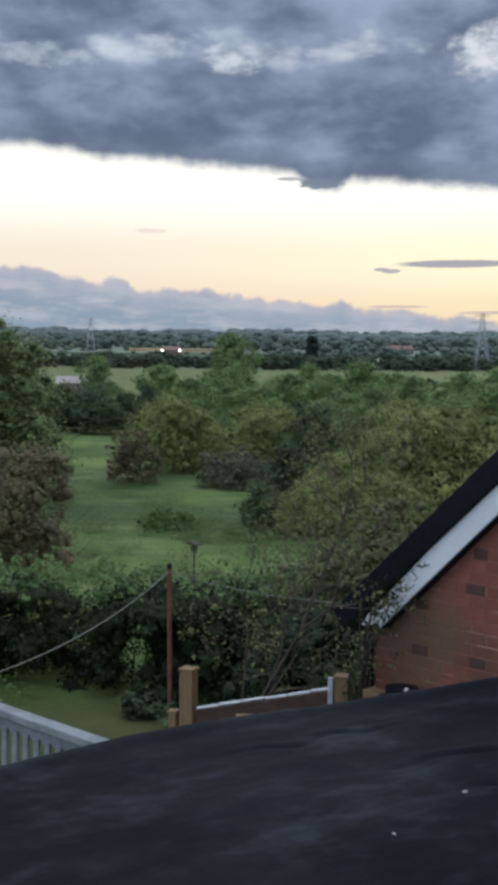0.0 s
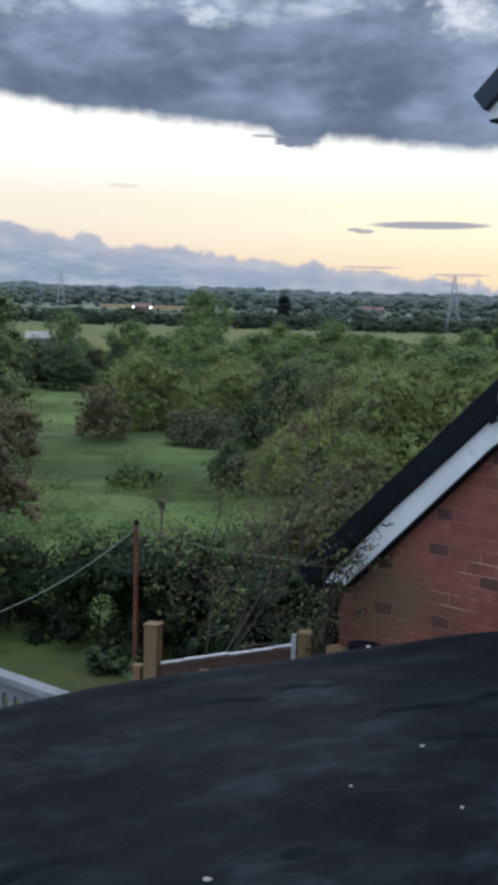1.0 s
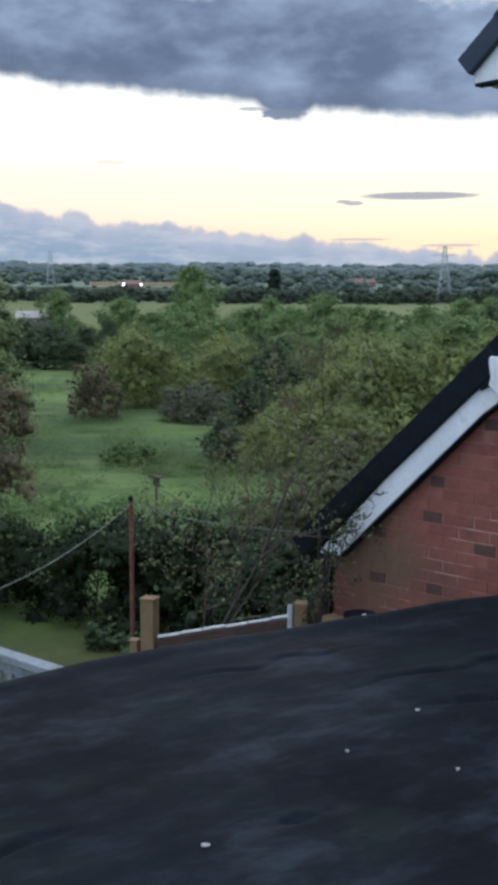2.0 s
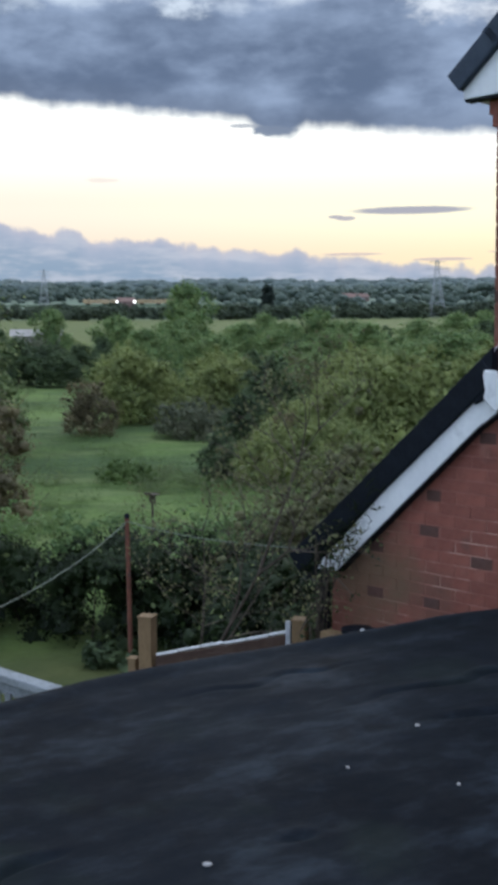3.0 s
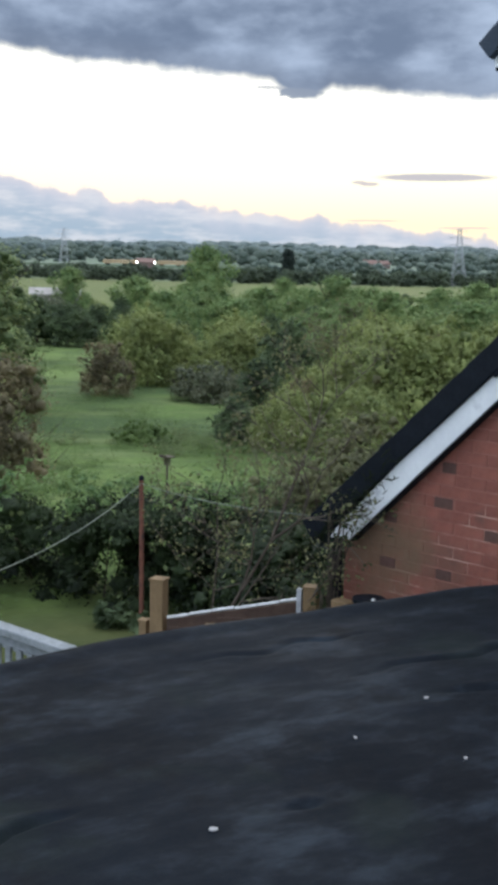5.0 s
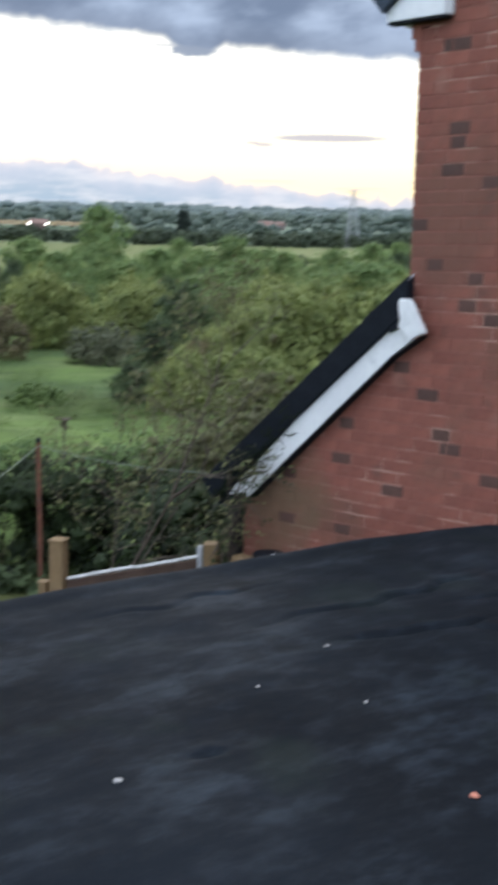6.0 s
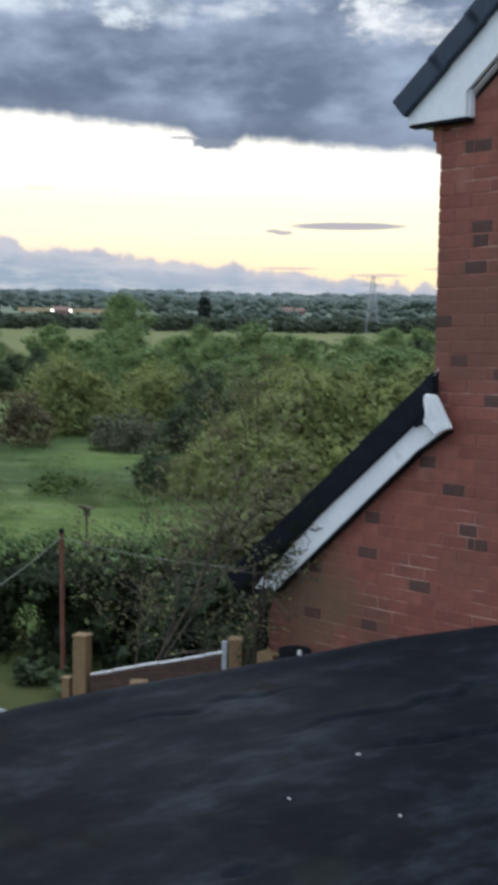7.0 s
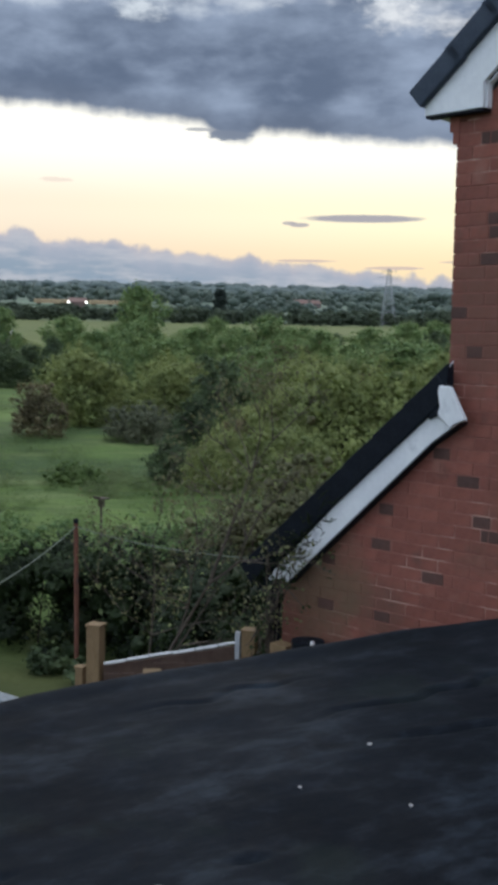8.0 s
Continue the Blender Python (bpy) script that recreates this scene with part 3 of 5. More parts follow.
def build_flat_roof():
    thing = base("extension", pose(0, 0, 0), "single-storey extension with a flat black felt roof", "extension")
    y0, y1, x1 = -2.2, 4.64, 2.6
    ys = [float(v) for v in np.concatenate([np.linspace(y0, 0.8, 24)[:-1], np.linspace(0.8, y1, 190)])]
    us = [float(v) for v in np.concatenate([np.linspace(0, 0.03, 10)[:-1], np.linspace(0.03, 0.52, 290), np.linspace(0.52, 1, 40)[1:]])]
    nx = len(us) - 1
    bm = bmesh.new()
    grid = []
    for y in ys:
        e = roof_edge(y) + 0.012 * noise.noise(Vector((y * 1.7, 5, 0))) + 0.10 * smooth(4.45, 4.64, y) ** 2
        row = []
        for u in us:
            x = e + (x1 - e) * u
            yy = y - 0.33 * max(0.0, x + 1.86) * smooth(3.9, y1, y)
            row.append(bm.verts.new((x, yy, felt_z(x, yy))))
        grid.append(row)
    for a, b in zip(grid, grid[1:]):
        for i in range(nx):
            bm.faces.new((a[i], a[i + 1], b[i + 1], b[i]))
    rim = [r[0] for r in grid]
    low = [bm.verts.new((v.co.x - 0.004, v.co.y, v.co.z - 0.12)) for v in rim]
    for i in range(len(rim) - 1):
        bm.faces.new((rim[i], rim[i + 1], low[i + 1], low[i]))
    far = grid[-1]
    lowf = [bm.verts.new((v.co.x, v.co.y + 0.004, v.co.z - 0.12)) for v in far]
    for i in range(len(far) - 1):
        bm.faces.new((far[i + 1], far[i], lowf[i], lowf[i + 1]))
    for side, dx, dy in (([r[-1] for r in grid], 0.004, 0.0), (grid[0], 0.0, -0.004)):
        under = [bm.verts.new((v.co.x + dx, v.co.y + dy, v.co.z - 0.12)) for v in side]
        for i in range(len(side) - 1):
            bm.faces.new((side[i], under[i], under[i + 1], side[i + 1]))
    for f in bm.faces:
        f.smooth = True
    part("roof", bm, FELT, thing, "black weathered mineral felt with creases and dusty streaks")
    part("wall", boxed((-1.62, -2.1, 0), (2.5, 3.1, 2.14)), BRICK_MESH, thing)
    edge = bmesh.new()
    pts = [(roof_edge(y) + 0.03, y) for y in np.linspace(y0, y1 - 0.02, 24)]
    for (xa, ya), (xb, yb) in zip(pts, pts[1:]):
        v = [edge.verts.new(p) for p in ((xa, ya, 2.16), (xb, yb, 2.16), (xb, yb, 2.02), (xa, ya, 2.02), (xa + 0.03, ya, 2.16), (xb + 0.03, yb, 2.16), (xb + 0.03, yb, 2.02), (xa + 0.03, ya, 2.02))]
        for q in ((0, 1, 2, 3), (4, 7, 6, 5), (0, 4, 5, 1), (3, 2, 6, 7)):
            edge.faces.new([v[k] for k in q])
    part("fascia", edge, BLACK, thing)
    eaves = bmesh.new()
    box(eaves, (-2.45, -2.15, 2.13), (2.55, 3.2, 2.165))
    part("soffit", eaves, WHITE, thing)


build_flat_roof()


def pebble(x, y, size, material, label, seed):
    bm = bmesh.new()
    bmesh.ops.create_icosphere(bm, subdivisions=2, radius=0.5)
    for v in bm.verts:
        v.co *= 1 + 0.35 * noise.noise(v.co * 2.2 + Vector((seed, 0, 0)))
        v.co = Vector((v.co.x * size * 0.85, v.co.y * size * 0.55, v.co.z * size * 0.36))
    for f in bm.faces:
        f.smooth = True
    ob = part("pebble", bm, material, None, label)
    ob.matrix_basis = pose(x, y, felt_z(x, y) + size * 0.14, 0, 0, seed * 40)
    tagged(ob, "", "stone", "pebbles on the felt roof")


for k, (px, py, ps) in enumerate(((-0.968, 1.331, 0.030), (-1.232, 2.511, 0.024), (-0.846, 2.216, 0.022), (-1.150, 2.064, 0.020))):
    pebble(px, py, ps, STONE, "small pale stone chip lying on black felt", k + 1)
pebble(-0.284, 1.912, 0.034, STONE_RED, "small broken red brick chip on black felt", 9)


# ---------------------------------------------------------------- the neighbouring brick house
FACE = 5.07            # the gable's brick face
CORNER = -2.70         # its upper corner
LEAN = -3.97           # the lean-to's corner
COURSE, STRETCH, HEAD = 0.075, 0.225, 0.1125
SLOPE = 0.868          # both roofs


def verge_low(x):
    """Underside of the lean-to's white board."""
    return 2.100 + (x + 3.859) * 0.908


house = base("brick_house", pose(0, FACE, 0), "red brick house with a tiled roof and white bargeboards", "house")
house_inv = Matrix.Translation((0, -FACE, 0))


def house_part(name, bm, material, label="", parent=None):
    bm.transform(house_inv)
    return part(name, bm, material, parent or house, label)


RIDGE_X = 0.70


def eave_top(x):
    return 5.085 + (x + 2.95) * SLOPE


def build_house_shell():
    gable = [(CORNER + 0.01, 0.0), (2 * RIDGE_X - CORNER - 0.01, 0.0), (2 * RIDGE_X - CORNER - 0.01, 4.90), (RIDGE_X, 4.90 + (RIDGE_X - CORNER) * SLOPE), (CORNER + 0.01, 4.90)]
    wall = house_part("wall", prism(gable, FACE + 0.006, FACE + 0.24), MORTAR, "red brick gable wall with pale mortar joints")
    side = bmesh.new()
    for lo, hi in (((CORNER + 0.01, FACE + 0.24, 0), (CORNER + 0.24, FACE + 8.0, 4.98)), ((2 * RIDGE_X - CORNER - 0.24, FACE + 0.24, 0), (2 * RIDGE_X - CORNER - 0.01, FACE + 8.0, 4.98)),
                   ((CORNER + 0.24, FACE + 7.8, 0), (2 * RIDGE_X - CORNER - 0.24, FACE + 8.0, 4.98))):
        box(side, lo, hi)
    house_part("side_wall", side, BRICK_MESH)
    lean = [(LEAN + 0.01, 0.0), (CORNER + 0.006, 0.0), (CORNER + 0.006, verge_low(CORNER) + 0.1), (LEAN + 0.01, verge_low(LEAN) + 0.1)]
    house_part("lean_to_wall", prism(lean, FACE + 0.006, FACE + 0.24), MORTAR, "lean-to brick end wall with pale mortar")
    house_part("lean_to_side_wall", boxed((LEAN + 0.01, FACE + 0.24, 0), (LEAN + 0.22, FACE + 3.0, 2.08)), BRICK_MESH)

    # main roof: two tiled slopes and the ridge
    far_x = 2 * RIDGE_X + 2.95
    top = eave_top(RIDGE_X)
    for name, sx in (("roof", 1), ("roof", -1)):
        bm = bmesh.new()
        for i in range(17):
            a, b = i / 17, (i + 1) / 17
            xa, xb = -2.90 + (RIDGE_X + 2.90) * a, -2.90 + (RIDGE_X + 2.90) * b + 0.05
            za, zb = eave_top(xa) + 0.03, eave_top(xb)
            if sx < 0:
                xa, xb = 2 * RIDGE_X - xa, 2 * RIDGE_X - xb
            v = [bm.verts.new(p) for p in ((xa, FACE + 0.0, za), (xb, FACE + 0.0, zb), (xb, FACE + 8.1, zb), (xa, FACE + 8.1, za),
                                           (xa, FACE + 0.0, za - 0.05), (xb, FACE + 0.0, zb - 0.05), (xb, FACE + 8.1, zb - 0.05), (xa, FACE + 8.1, za - 0.05))]
            for q in ((0, 1, 2, 3), (7, 6, 5, 4), (0, 3, 7, 4), (0, 4, 5, 1), (1, 5, 6, 2), (2, 6, 7, 3)):
                bm.faces.new([v[k] for k in q])
        house_part(name, bm, SLATE, "dark grey interlocking tiles")
    house_part("ridge", boxed((RIDGE_X - 0.11, FACE, top - 0.02), (RIDGE_X + 0.11, FACE + 8.1, top + 0.09), 0.03), SLATE)
    return wall


gable_wall = build_house_shell()

# verge tiles of the main roof, one by one, each lapping the one below it
verge_angle = math.degrees(math.atan(SLOPE))
verge_me = None
for k in range(11):
    s = 0.31 * k
    x, z = -2.880 + s * math.cos(radians(verge_angle)), 5.080 + s * math.sin(radians(verge_angle))
    if verge_me is None:
        bm = bmesh.new()
        box(bm, (-0.03, -0.02, -0.045), (0.345, 0.085, 0.082), 0.012)
        for v in bm.verts:
            v.co.z += 0.009 * (1 - v.co.x / 0.345)
        verge_tile = part("verge_tile", bm, SLATE, house, "dark grey verge tile cap")
        verge_me = verge_tile.data
    else:
        verge_tile = new("verge_tile", verge_me)
        verge_tile.parent = house
    verge_tile.matrix_basis = pose(x, -0.10, z, 0, -verge_angle, 0)

# white bargeboard with its boxed foot
bottom = 4.990
barge = [(-2.872, bottom), (-2.484, bottom), (-2.484, 5.128), (RIDGE_X, 5.128 + (RIDGE_X + 2.484) * SLOPE), (RIDGE_X, 5.10 + (RIDGE_X + 2.872) * SLOPE), (-2.872, 5.10)]
house_part("bargeboard", prism(barge, FACE - 0.075, FACE - 0.045, 0.003), WHITE, "white plastic bargeboard with a boxed foot")
house_part("boxed_eave", prism([(-2.868, bottom + 0.004), (-2.470, bottom + 0.004), (-2.470, 5.14), (-2.868, 5.094)], FACE - 0.045, FACE - 0.002), WHITE)
house_part("soffit_board", boxed((-2.86, FACE - 0.045, bottom + 0.0), (-2.705, FACE + 8.0, bottom + 0.02)), WHITE)
# added black strip in place of the shadow line under the boxed eave
house_part("vent_strip", boxed((-2.866, FACE - 0.072, bottom - 0.016), (-2.478, FACE - 0.004, bottom - 0.0005), 0.002), BLACK)
# narrow return under the bargeboard
house_part("batten", prism([(-2.474, 5.126), (-2.468, 5.121), (RIDGE_X, 5.121 + (RIDGE_X + 2.468) * SLOPE), (RIDGE_X, 5.126 + (RIDGE_X + 2.474) * SLOPE)], FACE - 0.044, FACE - 0.002), WHITE)

# lean-to roof: black dry verge, white board with a moulded end, tiles behind
xa, xb = -4.215, CORNER - 0.004


def verge_mid(x):
    return 2.098 + (x + 4.215) * SLOPE


house_part("lean_to_roof", prism([(xa + 0.02, verge_mid(xa)), (xb, verge_mid(xb)), (xb, verge_mid(xb) + 0.06), (xa + 0.02, verge_mid(xa) + 0.06)], FACE + 0.0, FACE + 3.1), SLATE)
verge_piece = None
for k in range(7):
    c, sn = math.cos(radians(verge_angle)), math.sin(radians(verge_angle))
    x, z = xa + 0.01 + 0.292 * k * c, verge_mid(xa) + 0.292 * k * sn
    if verge_piece is None:
        bm = bmesh.new()
        box(bm, (-0.01, -0.03, -0.066), (0.302, 0.05, 0.085), 0.010)
        for v in bm.verts:
            v.co.z += 0.006 * (1 - v.co.x / 0.3) * (1 if v.co.z > 0 else 0)
        verge_piece = part("dry_verge", bm, BLACK, house, "black plastic dry verge cap")
        piece = verge_piece
    else:
        piece = new("dry_verge", verge_piece.data)
        piece.parent = house
    piece.matrix_basis = pose(x, -0.075, z, 0, -verge_angle, 0)
house_part("verge_end", prism([(-2.76, verge_mid(-2.76) + 0.108), (-2.640, verge_mid(-2.64) + 0.108), (-2.640, 3.40), (-2.70, 3.27), (-2.76, 3.24)], FACE - 0.100, FACE - 0.030, 0.004), BLACK)
house_part("lean_to_fascia", prism([(-4.16, 1.99), (-4.00, 2.06), (-2.70, 3.24), (-2.70, 3.44), (-4.16, 2.14)], FACE - 0.044, FACE - 0.004), BLACK, "dark board behind the lean-to's white bargeboard")
foot = [(-4.030, 2.090), (-3.859, 2.100), (-2.756, verge_low(-2.756)), (-2.60, 3.212), (-2.60, 3.34), (-2.74, 3.285), (-3.381, 2.735), (-3.995, 2.145)]
house_part("lean_to_bargeboard", prism(foot, FACE - 0.075, FACE - 0.045, 0.003), WHITE, "white plastic bargeboard of the lean-to, crossed by bare twigs")
house_part("barge_end", prism([(-2.690, 3.278), (-2.60, 3.198), (-2.57, 3.225), (-2.500, 3.252), (-2.610, 3.438), (-2.682, 3.444), (-2.694, 3.414), (-2.676, 3.320)], FACE - 0.118, FACE - 0.076, 0.008), WHITE, "moulded white end cap")
house_part("end_lip", prism([(-2.522, 3.248), (-2.496, 3.254), (-2.604, 3.444), (-2.632, 3.440)], FACE - 0.126, FACE - 0.1185, 0.003), WHITE)
house_part("lean_to_soffit", prism([(-3.857, 2.097), (-2.756, verge_low(-2.756) - 0.003), (-2.55, 3.235), (-2.55, 3.226), (-2.752, verge_low(-2.756) - 0.010), (-3.85, 2.087)], FACE - 0.066, FACE - 0.002), BLACK)
bm = bmesh.new()
tube(bm, [(-2.70, FACE - 0.08, 3.498), (-2.672, FACE - 0.085, 3.520), (-2.645, FACE - 0.08, 3.548), (-2.632, FACE - 0.05, 3.585)], [0.004, 0.007, 0.006, 0.003], 6)
house_part("flashing", bm, LEAD, "pale lead flashing curled at the abutment")
bm = bmesh.new()
tube(bm, [(-4.02, FACE - 0.02, 2.05), (-4.02, FACE - 0.01, 1.9), (-4.03, FACE + 0.02, 0.05)], [0.036, 0.036, 0.036], 10)
house_part("downpipe", bm, BLACK)


# ---------------------------------------------------------------- trees, bushes and hedges
def stems(thing, width, height, rng, limbs=5, thick=0.06):
    bm = bmesh.new()
    tube(bm, [(0, 0, -0.1), (0.03 * width, 0, height * 0.25), (0.05 * width, 0.03 * width, height * 0.55), (0.02, 0.04, height * 0.85)], [thick, thick * 0.8, thick * 0.5, thick * 0.12])
    part("trunk", bm, BARK, thing)
    for k in range(limbs):
        a = 6.283 * k / limbs + rng.uniform(-0.4, 0.4)
        h = height * rng.uniform(0.12, 0.4)
        reach = width * rng.uniform(0.25, 0.42)
        bm = bmesh.new()
        tube(bm, [(0, 0, h), (reach * 0.5 * math.cos(a), reach * 0.5 * math.sin(a), h + height * 0.2), (reach * math.cos(a), reach * math.sin(a), h + height * rng.uniform(0.32, 0.45))],
             [thick * 0.6, thick * 0.35, thick * 0.08], 5)
        part("branch", bm, BARK, thing)


def bough_clumps(width, height, low, rng, boughs, each):
    """Boughs set unevenly over a dome, each a cluster of small leaf clumps of its own size."""
    out = []
    for k in range(boughs):
        a = 2.4 * k + rng.uniform(-0.5, 0.5)
        h = (k + rng.random()) / boughs
        reach = 0.5 * width * math.sqrt(max(0.05, 1 - (1.15 * h - 0.22) ** 2)) * rng.uniform(0.25, 0.88)
        spread = width * rng.uniform(0.10, 0.20)
        c = (reach * math.cos(a), reach * math.sin(a), low + (height - low) * (0.06 + 0.80 * h))
        for _ in range(each):
            d = rng.normal(0, 0.55, 3) * spread
            out.append((c[0] + d[0], c[1] + d[1], max(low + 0.02 * height, c[2] + d[2] * 0.9), width * rng.uniform(0.035, 0.080)))
    return out


def loose_points(clumps, count, rng, width, height):
    """Leaf places strewn loosely about the clumps, facing out of the whole crown and up."""
    c = np.array(clumps)
    pick = rng.integers(0, len(c), count)
    p = c[pick, :3] + rng.normal(0, 0.80, (count, 3)) * c[pick, 3, None]
    p[:, 2] = np.maximum(p[:, 2], 0.01 * height)
    d = (p - np.array([0, 0, 0.42 * height])) / np.array([0.5 * width, 0.5 * width, 0.55 * height])
    local = p - c[pick, :3]
    local /= np.linalg.norm(local, axis=1)[:, None] + 1e-9
    return p, 0.7 * d + 0.45 * local + np.array([0, 0, 0.45])


def twigs(thing, width, height, rng, count):
    """Bare thin shoots standing through the leaves."""
    bm = bmesh.new()
    for _ in range(count):
        a, u = rng.uniform(0, 6.283), rng.random() ** 0.5
        foot = Vector((0.35 * width * u * math.cos(a), 0.35 * width * u * math.sin(a), height * rng.uniform(0.0, 0.45)))
        way = Vector((rng.normal(0, 0.35) + 0.35 * math.cos(a), rng.normal(0, 0.35) + 0.35 * math.sin(a), rng.uniform(0.5, 1.1))) * height * rng.uniform(0.22, 0.5)
        bend = Vector(rng.normal(0, 0.05, 3)) * height
        r = rng.uniform(0.0025, 0.0065)
        tube(bm, [foot, foot + way * 0.5 + bend, foot + way], [r, r * 0.75, r * 0.4], 4)
    tagged(part("bare_growth", bm, TWIG, thing, "bare brown twigs"), kind="stuff")


def plant(name, width, height, material, label, category, seed, count=5000, size=0.10, low=0.12, boughs=24, group="", core=0.5, top_lit=0.16, bare=0, each=10):
    """A tree or bush: an Empty at its foot with trunk, branches and crown."""
    rng = np.random.default_rng(seed)
    thing = base(name, pose(0, 0, 0), label, category, group)
    stems(thing, width, height, rng, 5, 0.012 * height + 0.012)
    c = bough_clumps(width, height, height * low, rng, boughs, each)
    p, d = loose_points(c, count, rng, width, height)
    crown = new("crown", leaves_mesh("crown", p, d, size, rng, material, 0.6, 0.42))
    crown.parent = thing
    if core:
        inner = new("inner_foliage", inner_mesh("inner_foliage", c, core, rng, material, 1.0))
        inner.parent = thing
    # lit crown tops: lighter leaves on the upper part, light painted by colour
    if top_lit:
        p, d = loose_points([q for q in c if q[2] > 0.4 * height], int(count * top_lit), rng, width, height)
        tips = new("young_leaves", leaves_mesh("young_leaves", p + d * 0.03, d + np.array([0, 0, 0.5]), size, rng, LEAF_LIT_TOP, 0.55, 0.42))
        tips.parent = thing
        tagged(tips, "lighter yellow-green leaves that paint light on the crown's top")
    if bare:
        twigs(thing, width, height, rng, bare)
    return thing


def stand(thing, bearing, distance, scale=1.0, turn=0.0, tall=1.0):
    thing.matrix_basis = Matrix.Translation(place(bearing, distance)) @ pose(0, 0, 0, 0, 0, turn) @ Matrix.Diagonal((scale, scale, scale * tall, 1))
    return thing


def again(thing, bearing, distance, scale=1.0, turn=0.0, tall=1.0):
    return stand(copy_thing(thing, pose(0, 0, 0)), bearing, distance, scale, turn, tall)


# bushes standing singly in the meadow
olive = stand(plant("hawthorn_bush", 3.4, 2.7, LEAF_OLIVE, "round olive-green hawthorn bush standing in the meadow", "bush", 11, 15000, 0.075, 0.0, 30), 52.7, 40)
russet = stand(plant("russet_bush", 2.1, 1.75, LEAF_BROWN, "small reddish-brown bush beside an olive hawthorn", "bush", 12, 7500, 0.06, 0.0, 22, top_lit=0.0, bare=60), 54.9, 36.8)
bramble = stand(plant("bramble_bush", 2.4, 1.05, LEAF_GREY, "low grey-brown bramble mound in long grass", "bush", 13, 8000, 0.065, 0.0, 22, top_lit=0.0, bare=60), 49.7, 35.8)
mound = stand(plant("sedge_mound", 1.6, 0.34, GRASS, "low green mound of sedge and docks", "plant", 17, 7000, 0.032, 0.0, 22, core=0.6, top_lit=0.0), 53.0, 27.2)
dark = stand(plant("dark_bush", 2.4, 2.7, LEAF_DARK, "dense dark green bush among lighter scrub", "bush", 14, 11000, 0.085, 0.0, 26, top_lit=0.0), 45.5, 38.6)
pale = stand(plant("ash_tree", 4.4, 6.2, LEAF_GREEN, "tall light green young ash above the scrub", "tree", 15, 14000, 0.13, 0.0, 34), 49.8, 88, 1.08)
willow = stand(plant("sallow_tree", 4.6, 2.8, LEAF_OLIVE, "broad yellow-olive sallow at the meadow's edge", "tree", 16, 24000, 0.075, 0.0, 44, top_lit=0.26), 39.5, 30)
rng_scrub = random.Random(5)
# the scrub belt: repeats of the above, thickening towards the far side
for b, d, s, turn, tall, kind in (
        (51.2, 42, 0.75, 70, 0.95, olive), (48.4, 40, 0.85, 20, 1.0, olive), (47.6, 38, 0.80, 60, 0.8, bramble), (46.9, 34, 0.70, 200, 0.9, dark), (48.1, 26.6, 0.55, 100, 0.85, dark), (44.7, 30, 0.62, 100, 1.3, russet),
        (46.2, 25.8, 0.40, 150, 1.1, olive), (45.4, 27.5, 0.38, 250, 1.15, willow), (43.4, 31, 0.62, 80, 0.95, willow), (41.8, 34, 0.95, 250, 1.0, olive), (36.4, 31, 0.80, 80, 1.05, willow), (42.3, 26, 0.55, 300, 0.9, willow),
        (56.7, 62, 1.35, 30, 0.66, dark), (58.2, 63, 1.35, 130, 0.75, dark), (55.3, 67, 1.3, 260, 0.66, dark), (54.0, 72, 0.95, 50, 1.05, dark), (53.2, 60, 0.9, 40, 0.95, olive),
        (51.9, 62, 0.75, 10, 0.72, pale), (48.8, 58, 0.65, 80, 0.7, pale), (48.3, 49, 1.0, 170, 0.9, olive), (46.5, 54, 0.95, 310, 0.9, dark), (47.2, 47, 0.8, 20, 1.0, olive),
        (44.2, 60, 1.1, 60, 0.85, dark), (42.6, 66, 0.72, 140, 0.72, pale), (40.6, 70, 0.80, 200, 0.72, pale), (39.0, 64, 0.75, 20, 0.62, pale), (45.0, 50, 0.55, 20, 0.75, pale), (43.4, 46, 0.5, 220, 0.8, pale),
        (41.4, 52, 1.0, 100, 0.9, olive), (37.8, 46, 1.0, 140, 1.2, russet), (37.2, 62, 1.3, 240, 0.85, dark), (35.6, 58, 1.3, 10, 0.9, dark), (34.6, 66, 1.4, 90, 0.95, dark),
        (50.8, 92, 0.8, 120, 0.7, pale), (47.2, 88, 0.9, 33, 0.6, pale), (44.8, 98, 0.95, 77, 0.6, pale), (38.0, 95, 0.95, 140, 0.6, pale),
        (33.8, 44, 1.2, 180, 0.9, olive), (32.8, 60, 1.4, 280, 1.0, dark), (36.2, 110, 1.1, 200, 0.6, pale)):
    again(kind, b, d, s, turn, tall)
for k in range(36):
    kind = (pale, dark, pale, olive, bramble, pale)[k % 6]
    again(kind, 33.5 + 20.0 * (k + rng_scrub.random()) / 36, rng_scrub.uniform(46, 84), rng_scrub.uniform(0.6, 0.95), rng_scrub.uniform(0, 360), rng_scrub.uniform(0.55, 0.8))
# the belt's back row, low and mixed
for k in range(48):
    kind = (dark, olive, pale, bramble, dark, olive)[k % 6]
    again(kind, 33.5 + 29 * (k + 0.5 * rng_scrub.random()) / 48, rng_scrub.uniform(88, 165), rng_scrub.uniform(0.7, 1.1), rng_scrub.uniform(0, 360), rng_scrub.uniform(0.5, 0.85))

